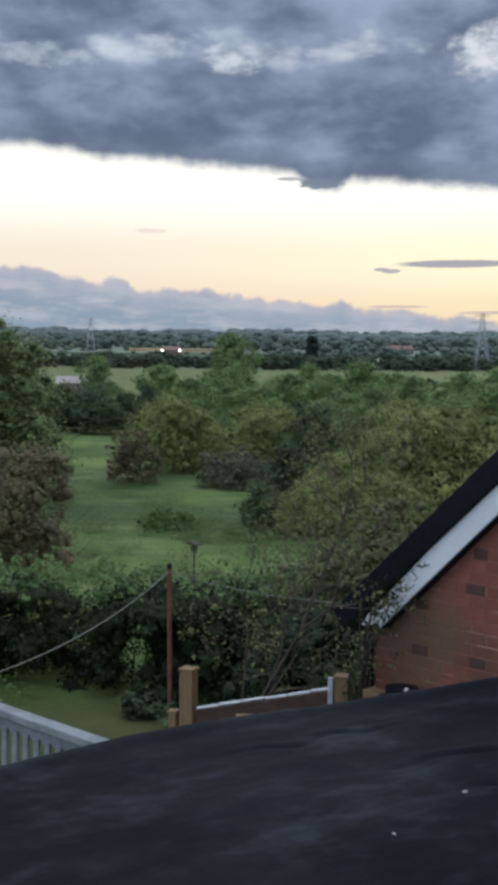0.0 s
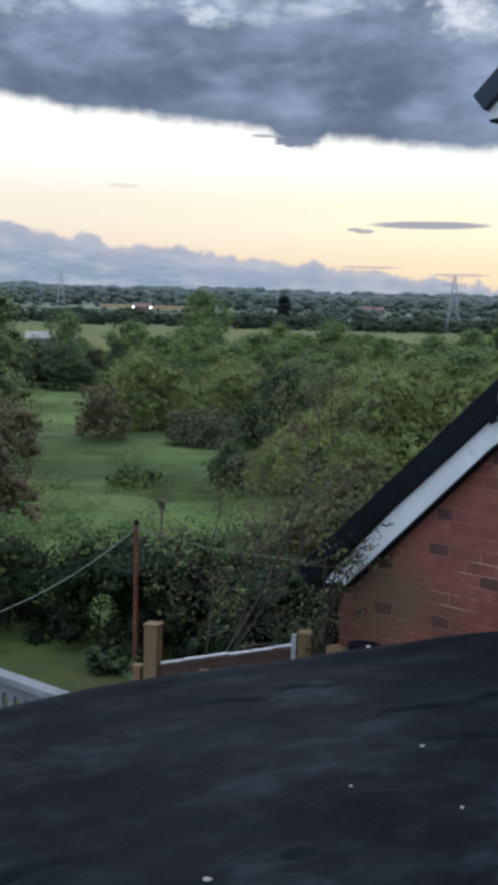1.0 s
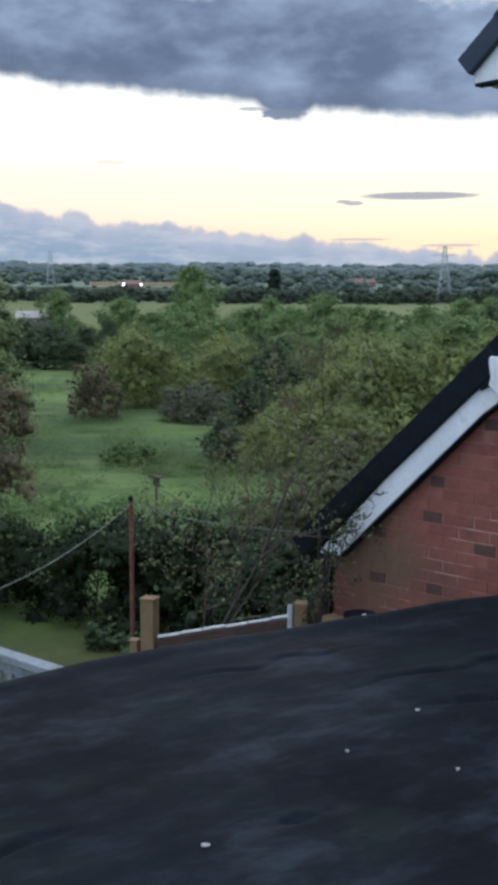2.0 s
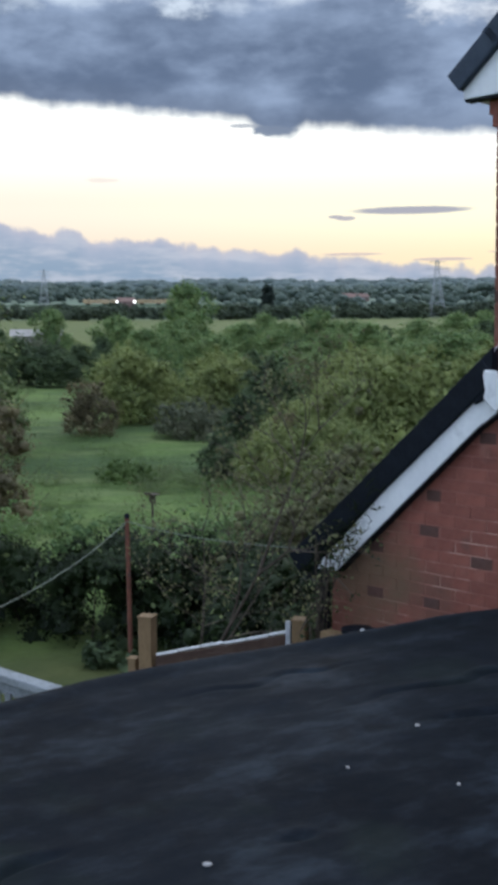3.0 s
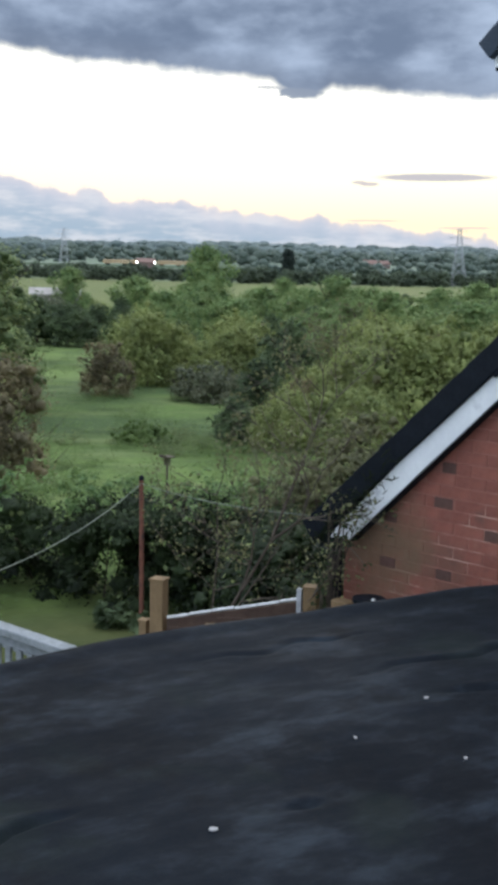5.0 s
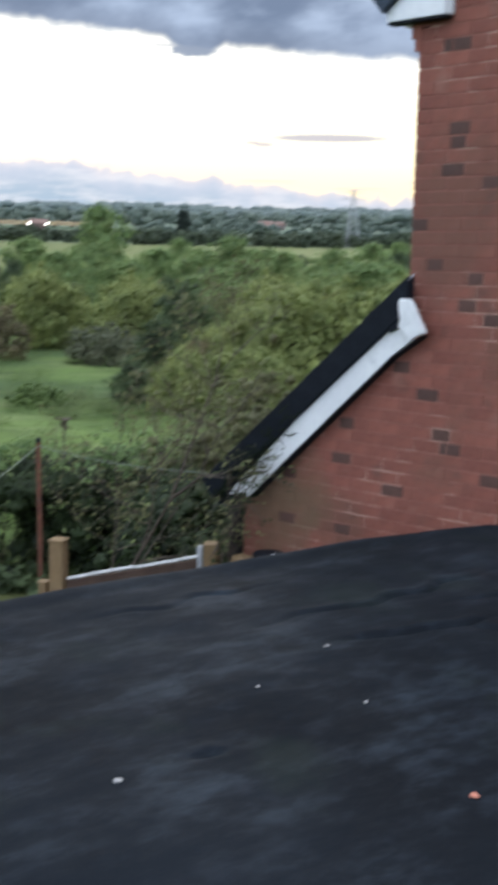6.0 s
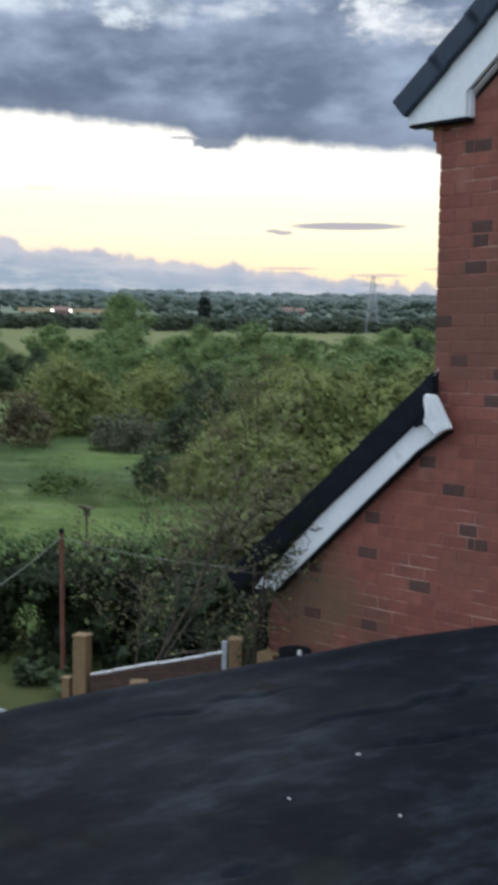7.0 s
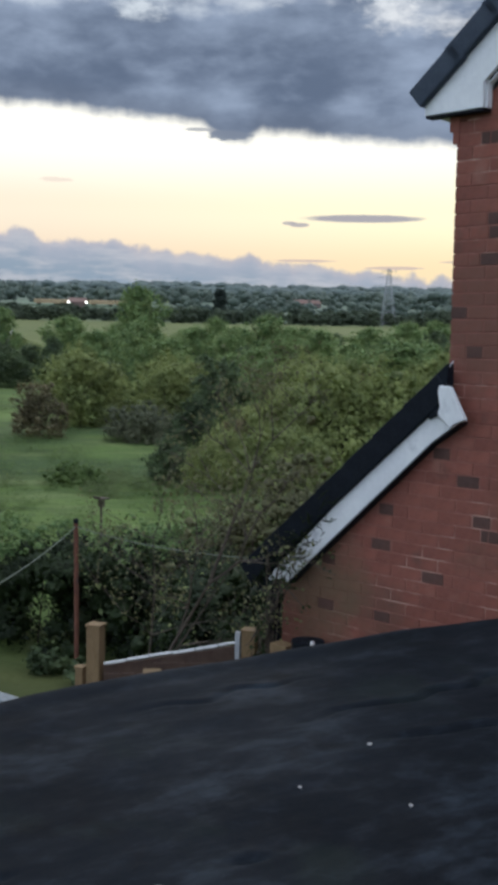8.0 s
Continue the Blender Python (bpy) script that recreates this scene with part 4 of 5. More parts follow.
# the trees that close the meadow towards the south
elder = stand(plant("elder_bush", 3.0, 2.5, LEAF_BROWN, "russet-tinged elder bush at the meadow's edge", "bush", 21, 11000, 0.065, 0.02, top_lit=0.05, bare=80), 60.7, 21.5)
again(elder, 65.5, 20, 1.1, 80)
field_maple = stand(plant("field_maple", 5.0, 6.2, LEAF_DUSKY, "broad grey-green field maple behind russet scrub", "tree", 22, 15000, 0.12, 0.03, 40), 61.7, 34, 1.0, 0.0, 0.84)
again(bramble, 57.6, 108, 1.5, 20, 1.0)
again(bramble, 56.6, 112, 1.4, 120, 0.9)
again(field_maple, 66.5, 31, 1.0, 100)
again(field_maple, 61.6, 52, 0.9, 210, 0.9)
again(olive, 60.6, 26, 0.45, 10)


def build_hedge():
    """The garden hedge: dense small leaves over dark leafy lumps and stems, its inner shade put into the leaf colour.
    """
    rng = np.random.default_rng(31)
    a, b = Vector((-14.6, 3.9, 0)), Vector((-3.9, 10.6, 0))
    along = (b - a).normalized()
    across = Vector((-along.y, along.x, 0))
    length = (b - a).length
    thing = base("hedge", Matrix.Translation(a), "dense dark green mixed garden hedge with pale new leaves", "hedge")
    clumps = []
    for k in range(620):
        s = length * rng.random()
        w, h = rng.uniform(0.0, 1.5), rng.random() ** 0.8
        tall = 1.12 + 0.22 * noise.noise(Vector((s * 0.5, 0, 0))) + 0.30 * smooth(6.5, 10.0, s)
        p = along * s + across * w
        clumps.append((p.x, p.y, h * tall, rng.uniform(0.16, 0.34)))
    p, d = clump_points(clumps, 92000, rng)
    p[:, 2] = np.maximum(p[:, 2], 0.02)
    d[:, 2] += 0.4
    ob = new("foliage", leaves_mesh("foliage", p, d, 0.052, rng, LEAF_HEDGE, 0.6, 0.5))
    ob.parent = thing
    p, d = clump_points(clumps, 1500, rng)
    p[:, 2] = np.maximum(p[:, 2], 0.05)
    ob = new("new_leaves", leaves_mesh("new_leaves", p * 1.0 + d * 0.03, d, 0.075, rng, LEAF_LIGHT, 0.6))
    ob.parent = thing
    tagged(ob, "pale green new leaves")
    # long loose shoots standing out of the top
    top = []
    for k in range(160):
        s, w = length * rng.random(), rng.uniform(0.2, 1.5)
        q = along * s + across * w
        h = 1.15 + 0.30 * smooth(6.5, 10.0, s)
        for j in range(5):
            top.append((q.x + rng.normal(0, 0.10), q.y + rng.normal(0, 0.10), h + 0.07 * j * rng.uniform(0.5, 1.4), 0.07))
    p, d = clump_points(top, 9000, rng)
    ob = new("loose_growth", leaves_mesh("loose_growth", p, d + np.array([0, 0, 0.4]), 0.07, rng, LEAF_GREEN, 0.55))
    ob.parent = thing
    for k in range(40):
        bm = bmesh.new()
        q = along * (length * (k + rng.random()) / 40) + across * rng.uniform(0.5, 1.6)
        lean = Vector((rng.normal(0, 0.12), rng.normal(0, 0.12), 0))
        tube(bm, [q, q + lean + Vector((0, 0, 0.6)), q + lean * 2 + Vector((0, 0, 1.15))], [0.014, 0.009, 0.004], 5)
        part("stem", bm, BARK, thing)
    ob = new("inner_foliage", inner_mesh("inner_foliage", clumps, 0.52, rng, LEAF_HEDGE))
    ob.parent = thing


build_hedge()


def build_sapling():
    """The thin, half-bare small tree whose twigs cross the white bargeboard."""
    rng = np.random.default_rng(41)
    foot = Vector((-5.75, 4.95, 0.0))
    thing = base("elder_sapling", Matrix.Translation(foot), "thin half-bare leaning elder with sparse pale leaves", "tree")
    bm = bmesh.new()
    spots = []

    def limb(p, d, length, r, level):
        pts, rad = [p], [r]
        for k in range(4):
            d = (d + Vector(rng.normal(0, 0.16, 3)) + Vector((0, 0, 0.05))).normalized()
            p = p + d * (length / 4)
            pts.append(p)
            rad.append(r * (1 - 0.2 * (k + 1)))
            if level and k > 0:
                for _ in range(2 if level > 1 else 3):
                    limb(p, (d + Vector(rng.normal(0, 0.75, 3))).normalized(), length * rng.uniform(0.38, 0.6), r * 0.42, level - 1)
            if level < 2:
                spots.append((p.x, p.y, p.z, 0.085))
        tube(bm, pts, rad, 5)

    stem = [Vector(q) for q in ((0, 0, -0.05), (0.42, -0.02, 0.70), (0.79, -0.05, 1.35), (1.25, -0.05, 2.0), (1.61, -0.03, 2.76))]
    tube(bm, stem, [0.019, 0.016, 0.013, 0.009, 0.004], 7)
    for q, d, l, r in ((stem[2], (0.75, 0.1, 0.9), 1.0, 0.014), (stem[3], (0.9, -0.05, 0.45), 0.9, 0.013), (stem[3], (0.2, 0.3, 1.0), 1.1, 0.013), (stem[1], (-0.1, 0.2, 1.0), 1.5, 0.011),
                       (stem[1], (0.3, 0.35, 1.0), 1.5, 0.011), (stem[2], (0.95, -0.05, 0.25), 0.95, 0.013), (stem[4], (0.4, 0.1, 0.9), 0.6, 0.007)):
        limb(q, Vector(d).normalized(), l, r, 2)
    part("trunk", bm, BARK, thing)
    p, d = clump_points(spots, 2600, rng)
    ob = new("crown", leaves_mesh("crown", p, d + np.array([0, 0, 0.3]), 0.030, rng, LEAF_THICKET, 0.6, 0.6))
    ob.parent = thing
    p, d = clump_points(spots, 300, rng)
    ob = new("pale_leaves", leaves_mesh("pale_leaves", p, d + np.array([0, 0, 0.6]), 0.032, rng, LEAF_LIGHT, 0.6))
    ob.parent = thing
    tagged(ob, "pale yellowing leaves")


build_sapling()


def build_climber():
    """Thin bare shoots reaching over the bargeboard and across the corner of the brick."""
    rng = np.random.default_rng(47)
    thing = base("climber", pose(-4.05, 4.98, 0), "straggling half-bare climber over the bargeboard's low end", "plant")
    spots = []
    for k in range(16):
        up = rng.uniform(1.55, 2.35)
        reach = (up - 1.5) * rng.uniform(0.3, 0.95)
        p = [Vector((rng.uniform(-0.12, 0.1), 0, 0)), Vector((0.02 + 0.15 * reach, -0.06 * rng.random(), 0.8 * up)), Vector((0.55 * reach, -0.10 - 0.05 * rng.random(), up)),
             Vector((reach, -0.13 - 0.05 * rng.random(), up + rng.uniform(-0.25, 0.22)))]
        bm = bmesh.new()
        tube(bm, p, [0.006, 0.005, 0.004, 0.002], 5)
        part("shoot", bm, BARK, thing)
        for q in np.linspace(0, 1, 5):
            spots.append((*p[1].lerp(p[2], float(q)), 0.05))
            spots.append((*p[2].lerp(p[3], float(q)), 0.05))
    bm = bmesh.new()
    for k in range(95):
        u = rng.random() ** 1.3
        a = Vector((-0.06 + 0.64 * u + rng.normal(0, 0.04), -rng.uniform(0.02, 0.07), 2.07 + 0.585 * u + rng.normal(0, 0.05)))
        way = Vector((rng.normal(0.04, 0.06), rng.normal(0, 0.01), rng.normal(0.02, 0.05)))
        r = rng.uniform(0.0022, 0.0048)
        tube(bm, [a, a + way * 0.5 + Vector((0, 0, rng.normal(0, 0.012))), a + way], [r, r, r * 0.6], 4)
    tagged(part("dead_growth", bm, CORE, thing, "tangle of thin dark dead twigs"), kind="stuff")
    p, d = clump_points(spots, 300, rng)
    p[:, 1] = np.minimum(p[:, 1], 0.05)
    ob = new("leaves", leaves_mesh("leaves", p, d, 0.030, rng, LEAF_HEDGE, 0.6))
    ob.parent = thing


build_climber()
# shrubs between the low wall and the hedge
shrub = plant("garden_shrub", 1.5, 1.9, LEAF_HEDGE, "dense dusky green garden shrub before the hedge", "bush", 51, 6500, 0.050, 0.03, 26, core=0.6, top_lit=0.03)
shrub.matrix_basis = pose(-5.6, 6.2, 0)
for x, y, s, turn in ((-4.75, 6.0, 1.0, 90), (-6.5, 6.9, 0.9, 200), (-4.3, 7.2, 1.25, 20), (-5.3, 7.6, 1.15, 140), (-7.3, 7.6, 0.85, 70)):
    copy_thing(shrub, pose(x, y, 0, 0, 0, turn) @ Matrix.Diagonal((s, s, s, 1)))
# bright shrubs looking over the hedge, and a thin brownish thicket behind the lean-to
overhang = plant("hazel_shrub", 1.7, 1.75, LEAF_GREEN, "bright green hazel shrub looking over the hedge", "bush", 53, 6500, 0.055, 0.05, 26, core=0.55, top_lit=0.12)
stand(overhang, 49.4, 15.2, 0.92, 0, 0.70)
for b, r, sc, turn in ((47.4, 15.6, 0.98, 80), (45.6, 15.0, 1.0, 170), (43.8, 15.4, 1.05, 260)):
    again(overhang, b, r, sc, turn, 0.78)
thicket = plant("blackthorn_thicket", 2.5, 2.55, LEAF_THICKET, "thin brownish blackthorn thicket with sparse leaves", "bush", 54, 6200, 0.046, 0.05, 30, core=0.4, top_lit=0.08, bare=320)
stand(thicket, 43.4, 12.6, 0.9, 0, 0.92)
again(thicket, 41.0, 13.4, 1.0, 130, 0.98)
again(thicket, 46.0, 13.2, 0.72, 220, 0.66)
weed = plant("nettle_clump", 0.48, 0.28, LEAF_DARK, "clump of dark green nettles by the clothes post", "plant", 52, 1000, 0.06, 0.0, 10, core=0, top_lit=0.0)
weed.matrix_basis = pose(-8.3, 6.75, 0)
copy_thing(weed, pose(-8.95, 6.75, 0, 0, 0, 90))
copy_thing(weed, pose(-7.8, 6.9, 0, 0, 0, 190))


# ---------------------------------------------------------------- garden things
def build_clothes_post():
    foot = Vector((-8.66, 6.90, 0))
    thing = base("clothes_post", Matrix.Translation(foot), "slim rusty brown steel clothes-line post", "post")
    bm = bmesh.new()
    tube(bm, [(0.03, 0, -0.2), (0.015, 0, 0.9), (0, 0, 1.70)], [0.026, 0.0255, 0.025], 12)
    part("pole", bm, RUST, thing)
    bm = bmesh.new()
    tube(bm, [(0, 0, 1.695), (0, 0, 1.735), (0, 0, 1.75)], [0.029, 0.029, 0.016], 12)
    part("cap", bm, BLACK, thing)
    top = foot + Vector((0, 0, 1.66))

    def line(a, b, sag, r):
        bm = bmesh.new()
        pts = [a.lerp(b, k / 28) - Vector((0, 0, sag * 4 * (k / 28) * (1 - k / 28))) for k in range(29)]
        tube(bm, pts, [r] * 29, 6)
        ob = part("clothes_line", bm, CORD, None, "pale slack washing line strung from the post")
        tagged(ob, "", "rope", "washing lines")

    line(top, Vector((-5.3, 1.65, 1.80)), 0.30, 0.0055)
    line(top, Vector((-4.20, FACE - 0.03, 2.20)), 0.05, 0.0042)


build_clothes_post()

# low garden wall: brown brick, white coping slabs, tan posts
WALL_A, WALL_B = Vector((-4.836, 4.24, 0)), Vector((-4.20, 4.92, 0))
wall_way = (WALL_B - WALL_A).normalized()
wall_turn = math.degrees(math.atan2(wall_way.y, wall_way.x))
garden_wall = base("garden_wall", pose(WALL_A.x, WALL_A.y, 0, 0, 0, wall_turn), "low brown brick garden wall with worn white coping", "wall")
wall_len = (WALL_B - WALL_A).length
part("core", prism([(0, 0), (wall_len, 0), (wall_len, 1.462 + 0.162 * wall_len), (0, 1.462)], 0.012, 0.046), BRICK_BROWN, garden_wall)
wall_brick = boxed((0.004, 0.0, 0.005), (0.211, 0.060, 0.066), 0.004)
wall_brick_me = None
for row in range(21):
    for col in range(5):
        x = col * 0.225 - (0.1125 if row % 2 else 0)
        if x < -0.02 or x > wall_len - 0.19 or COURSE * (row + 1) > 1.462 + 0.162 * max(x, 0):
            continue
        if wall_brick_me is None:
            ob = part("brick", wall_brick, BRICK_BROWN, garden_wall)
            wall_brick_me = ob.data
        else:
            ob = new("brick", wall_brick_me)
            ob.parent = garden_wall
        ob.matrix_basis = pose(x, 0.002 * rng_scrub.random(), COURSE * row)
slab_me = None
slab = wall_len / 6
for k in range(6):
    if slab_me is None:
        ob = part("coping_slab", boxed((0.002, 0.0, 0), (slab - 0.001, 0.030, 0.013), 0.003), COPING, garden_wall)
        slab_me = ob.data
    else:
        ob = new("coping_slab", slab_me)
        ob.parent = garden_wall
    ob.matrix_basis = pose(slab * k, 0.003 * (k % 2), 1.474 + 0.162 * slab * k + 0.003 * (k % 3), 0, -9.2, 0.6 * (k % 2))


def fence_post(x, y, top, wide, turn, seed):
    bm = bmesh.new()
    box(bm, (-wide / 2, -wide / 2, 0), (wide / 2, wide / 2, top), 0.008)
    for v in bm.verts:
        v.co.x += 0.006 * noise.noise(v.co * 3 + Vector((seed, 0, 0)))
    thing = base("fence_post", pose(x, y, 0, 0, 0, turn), "square tan sawn timber post beside a low wall", "post", "tan posts along the garden wall")
    part("shaft", bm, TIMBER, thing)
    part("cap", boxed((-wide / 2 - 0.006, -wide / 2 - 0.006, top), (wide / 2 + 0.006, wide / 2 + 0.006, top + 0.016), 0.005), TIMBER, thing)


fence_post(-4.92, 4.24, 1.73, 0.100, 26, 1)
fence_post(-4.16, 4.965, 1.715, 0.098, 30, 2)
fence_post(-5.035, 4.20, 1.42, 0.06, 26, 3)
pale_batten = base("pale_batten", pose(-4.205, 4.893, 0, 0, 0, 30), "pale weathered batten standing against a tan post", "timber")
part("shaft", boxed((-0.017, -0.016, 0), (0.017, 0.016, 1.715), 0.004), LEAD, pale_batten)
# a loose tan block on the wall's near side and another against the house
def timber_block(x, y, top, turn, long):
    thing = base("timber_offcut", pose(x, y, 0, 0, 0, turn), "short tan timber stub standing by the wall", "timber", "timber stubs by the wall")
    part("stub", boxed((-long / 2, -0.05, 0), (long / 2, 0.05, top), 0.006), TIMBER, thing)


timber_block(-4.52, 4.40, 1.475, wall_turn, 0.12)
timber_block(-3.80, 4.90, 1.715, 0, 0.14)


def water_butt(x, y, top):
    thing = base("water_butt", pose(x, y, 0), "dark plastic water butt against the brick wall", "barrel")
    bm = bmesh.new()
    tube(bm, [(0, 0, 0), (0, 0, 0.5), (0, 0, top - 0.08), (0, 0, top)], [0.10, 0.118, 0.110, 0.10], 20)
    part("barrel", bm, BLACK, thing)
    bm = bmesh.new()
    tube(bm, [(0, 0, top), (0, 0, top + 0.025), (0, 0, top + 0.03)], [0.106, 0.106, 0.06], 20)
    part("lid", bm, BLACK, thing)
    part("clip", boxed((0.085, -0.075, top - 0.06), (0.100, -0.050, top + 0.05), 0.003), WHITE, thing, "white plastic clip")


water_butt(-3.55, 4.86, 1.765)


def picket_fence():
    """White fence with a broad flat rail, running down towards the lawn."""
    a, b = Vector((-7.3, 3.55, 0)), Vector((-4.9, 3.80, 0))
    way = (b - a)
    thing = base("white_fence", pose(a.x, a.y, 0, 0, 0, math.degrees(math.atan2(way.y, way.x))), "white painted fence with close vertical slats and flat rail", "fence")
    long = way.length
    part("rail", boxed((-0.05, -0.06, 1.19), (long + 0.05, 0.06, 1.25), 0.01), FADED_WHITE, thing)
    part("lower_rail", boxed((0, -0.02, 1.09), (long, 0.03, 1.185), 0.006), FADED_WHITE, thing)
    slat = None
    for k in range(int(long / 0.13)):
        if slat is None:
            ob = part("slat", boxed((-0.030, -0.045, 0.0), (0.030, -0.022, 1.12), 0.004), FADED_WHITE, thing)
            slat = ob.data
        else:
            ob = new("slat", slat)
            ob.parent = thing
        ob.matrix_basis = pose(0.06 + k * 0.13, 0, 0)


picket_fence()


def bird_table():
    spot = place(51.6, 19.5)
    thing = base("bird_table", Matrix.Translation(spot), "dark wooden bird table on a thin post in the grass", "bird table")
    bm = bmesh.new()
    tube(bm, [(0, 0, -0.1), (0, 0, 0.86)], [0.022, 0.02], 8)
    part("post", bm, BARK, thing)
    part("tray", boxed((-0.10, -0.10, 0.86), (0.10, 0.10, 0.885), 0.006), BARK, thing)
    for sx in (-0.065, 0.065):
        part("brace", boxed((sx - 0.012, -0.012, 0.72), (sx + 0.012, 0.012, 0.86)), BARK, thing)
    part("rim", boxed((-0.104, -0.104, 0.884), (0.104, -0.094, 0.91)), BARK, thing)


bird_table()


# ---------------------------------------------------------------- the distance
def lattice_pylon(bearing, distance, tall):
    thing = base("electricity_pylon", Matrix.Translation(place(bearing, distance)) @ pose(0, 0, 0, 0, 0, bearing + 12), "grey steel lattice electricity pylon far across the fields", "pylon")

    def half(h):
        return tall * (0.105 * (1 - h / tall) ** 1.25 + 0.020)

    r = 0.11
    for sx in (-1, 1):
        for sy in (-1, 1):
            bm = bmesh.new()
            tube(bm, [(sx * half(h), sy * half(h), h) for h in np.linspace(-0.5, tall * 0.97, 9)], [r] * 9, 5)
            part("leg", bm, STEEL, thing)
    levels = [tall * k for k in (0.0, 0.16, 0.30, 0.42, 0.52, 0.61, 0.69, 0.76, 0.83, 0.90, 0.97)]
    bm = bmesh.new()
    for a, b in zip(levels, levels[1:]):
        p, q = half(a), half(b)
        for (x0, y0), (x1, y1) in (((-1, -1), (1, -1)), ((1, -1), (1, 1)), ((1, 1), (-1, 1)), ((-1, 1), (-1, -1))):
            tube(bm, [(x0 * p, y0 * p, a), (x1 * q, y1 * q, b)], [0.07, 0.07], 4)
            tube(bm, [(x1 * p, y1 * p, a), (x0 * q, y0 * q, b)], [0.07, 0.07], 4)
    part("bracing", bm, STEEL, thing)
    for h, w in ((0.70, 0.15), (0.82, 0.19), (0.93, 0.13)):
        for sx in (-1, 1):
            bm = bmesh.new()
            tube(bm, [(sx * half(tall * h), 0, tall * h + 0.5), (sx * tall * w, 0, tall * h)], [0.10, 0.06], 4)
            tube(bm, [(sx * half(tall * h), 0, tall * h - 0.7), (sx * tall * w, 0, tall * h)], [0.10, 0.06], 4)
            tube(bm, [(sx * tall * w, 0, tall * h), (sx * tall * w, 0, tall * h - 1.2)], [0.07, 0.07], 4)
            part("crossarm", bm, STEEL, thing)


lattice_pylon(37.2, 600, 30.5)
lattice_pylon(56.9, 900, 30)


def far_trees(name, label, spots, material, seed, per, size, rise=1.5, loose=0.08, share=0.72, flat=0.8, jag=0.25):
    """Distant trees too many to count, in one mesh of leaf clumps."""
    rng = np.random.default_rng(seed)
    clumps = []
    for x, y, z, w, h in spots:
        for c in crown_clumps(w, h, h * 0.02, rng, 9):
            clumps.append((x + c[0], y + c[1], z + c[2], c[3] * 1.5))
    p, d = clump_points(clumps, per * len(spots), rng)
    d[:, 2] += rise
    tagged(new(name, leaves_mesh(name, p, d, size, rng, material, 0.75, loose)), label, "grass" if material in (GRASS, SEDGE) else "trees", kind="stuff")
    if material not in (GRASS, SEDGE):
        inner = new("inner_foliage", inner_mesh("inner_foliage", clumps, share, rng, material, flat, jag))
        inner.data.shade_smooth()
        inner.parent = bpy.data.objects[name]
        tagged(inner, kind="stuff")


rng_far = random.Random(9)


def row_of(d0, d1, b0, b1, count, w, h):
    out = []
    for k in range(count):
        p = place(b0 + (b1 - b0) * (k + rng_far.random()) / count, rng_far.uniform(d0, d1))
        s = rng_far.uniform(0.65, 1.2)
        out.append((p.x, p.y, p.z, w * s * rng_far.uniform(0.8, 1.3), h * s))
    return out


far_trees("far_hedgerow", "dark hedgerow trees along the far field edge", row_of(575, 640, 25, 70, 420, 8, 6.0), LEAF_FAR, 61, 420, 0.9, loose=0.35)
far_trees("far_copse", "mixed trees beyond the fields", row_of(690, 790, 25, 48, 90, 9, 8.5) + row_of(690, 790, 59, 70, 30, 9, 8) + row_of(980, 1250, 25, 70, 330, 14, 10), LEAF_COPSE_HAZED, 62, 110, 1.2, 1.8, 0.6, share=1.15, flat=0.75, jag=0.15)
far_trees("hill_wood", "woods covering the low hills, haze painted into their leaf colour", row_of(1350, 1800, 22, 72, 420, 26, 9) + row_of(1900, 2300, 44, 72, 380, 34, 11) + row_of(1950, 2300, 22, 44, 180, 34, 6), LEAF_HILL_HAZED, 63, 60, 2.0, 2.0, 0.6, share=1.35, flat=0.45, jag=0.12)

# one tall dark evergreen stands out of the hedgerow
fir = plant("evergreen_tree", 10.0, 19.5, LEAF_FIR, "tall dark evergreen standing out of a far hedgerow", "tree", 64, 7000, 0.7, 0.02, 44, core=0.7, top_lit=0.0, each=12)
stand(fir, 45.7, 645)


def railway(bearing, distance, rail_z, coaches):
    """A low bank across the view with a tan passenger train standing on it."""
    spot = place(bearing, distance, rail_z)
    m = Matrix.Translation(spot) @ pose(0, 0, 0, 0, 0, bearing)
    bm = bmesh.new()
    v = [bm.verts.new((x, y, z)) for x in (-330, 330) for y, z in ((-14, -9), (-3.2, -0.5), (3.2, -0.5), (14, -9))]
    for q in ((0, 1, 5, 4), (1, 2, 6, 5), (2, 3, 7, 6), (0, 3, 2, 1), (4, 5, 6, 7)):
        bm.faces.new([v[k] for k in q])
    bm.transform(m)
    bmesh.ops.recalc_face_normals(bm, faces=bm.faces)
    tagged(part("railway_bank", bm, BANK, None, "long low grassy railway embankment across the fields"), "", "embankment", kind="structure")
    first = None
    long = 20.5
    for k in range(coaches):
        x = (k - (coaches - 1) / 2) * (long + 0.7)
        if first is None:
            first = base("train_coach", pose(0, 0, 0), "tan passenger coach of a distant local train", "train", "coaches of the train")
            shell = bmesh.new()
            box(shell, (-long / 2, -1.4, 0.6), (long / 2, 1.4, 3.6), 0.35)
            part("body", shell, COACH, first)
            for w in range(8):
                part("window", boxed((-long / 2 + 1.6 + w * 2.35, -1.46, 1.75), (-long / 2 + 2.9 + w * 2.35, -1.405, 2.55), 0.02), PANE, first)
            for sx in (-6.6, 6.6):
                part("bogie", boxed((sx - 1.7, -1.2, -0.45), (sx + 1.7, 1.2, 0.6), 0.1), BLACK, first)
            first.matrix_basis = m @ pose(x, 0, 0)
        else:
            copy_thing(first, m @ pose(x, 0, 0))


railway(52.3, 900, 32.4, 4)


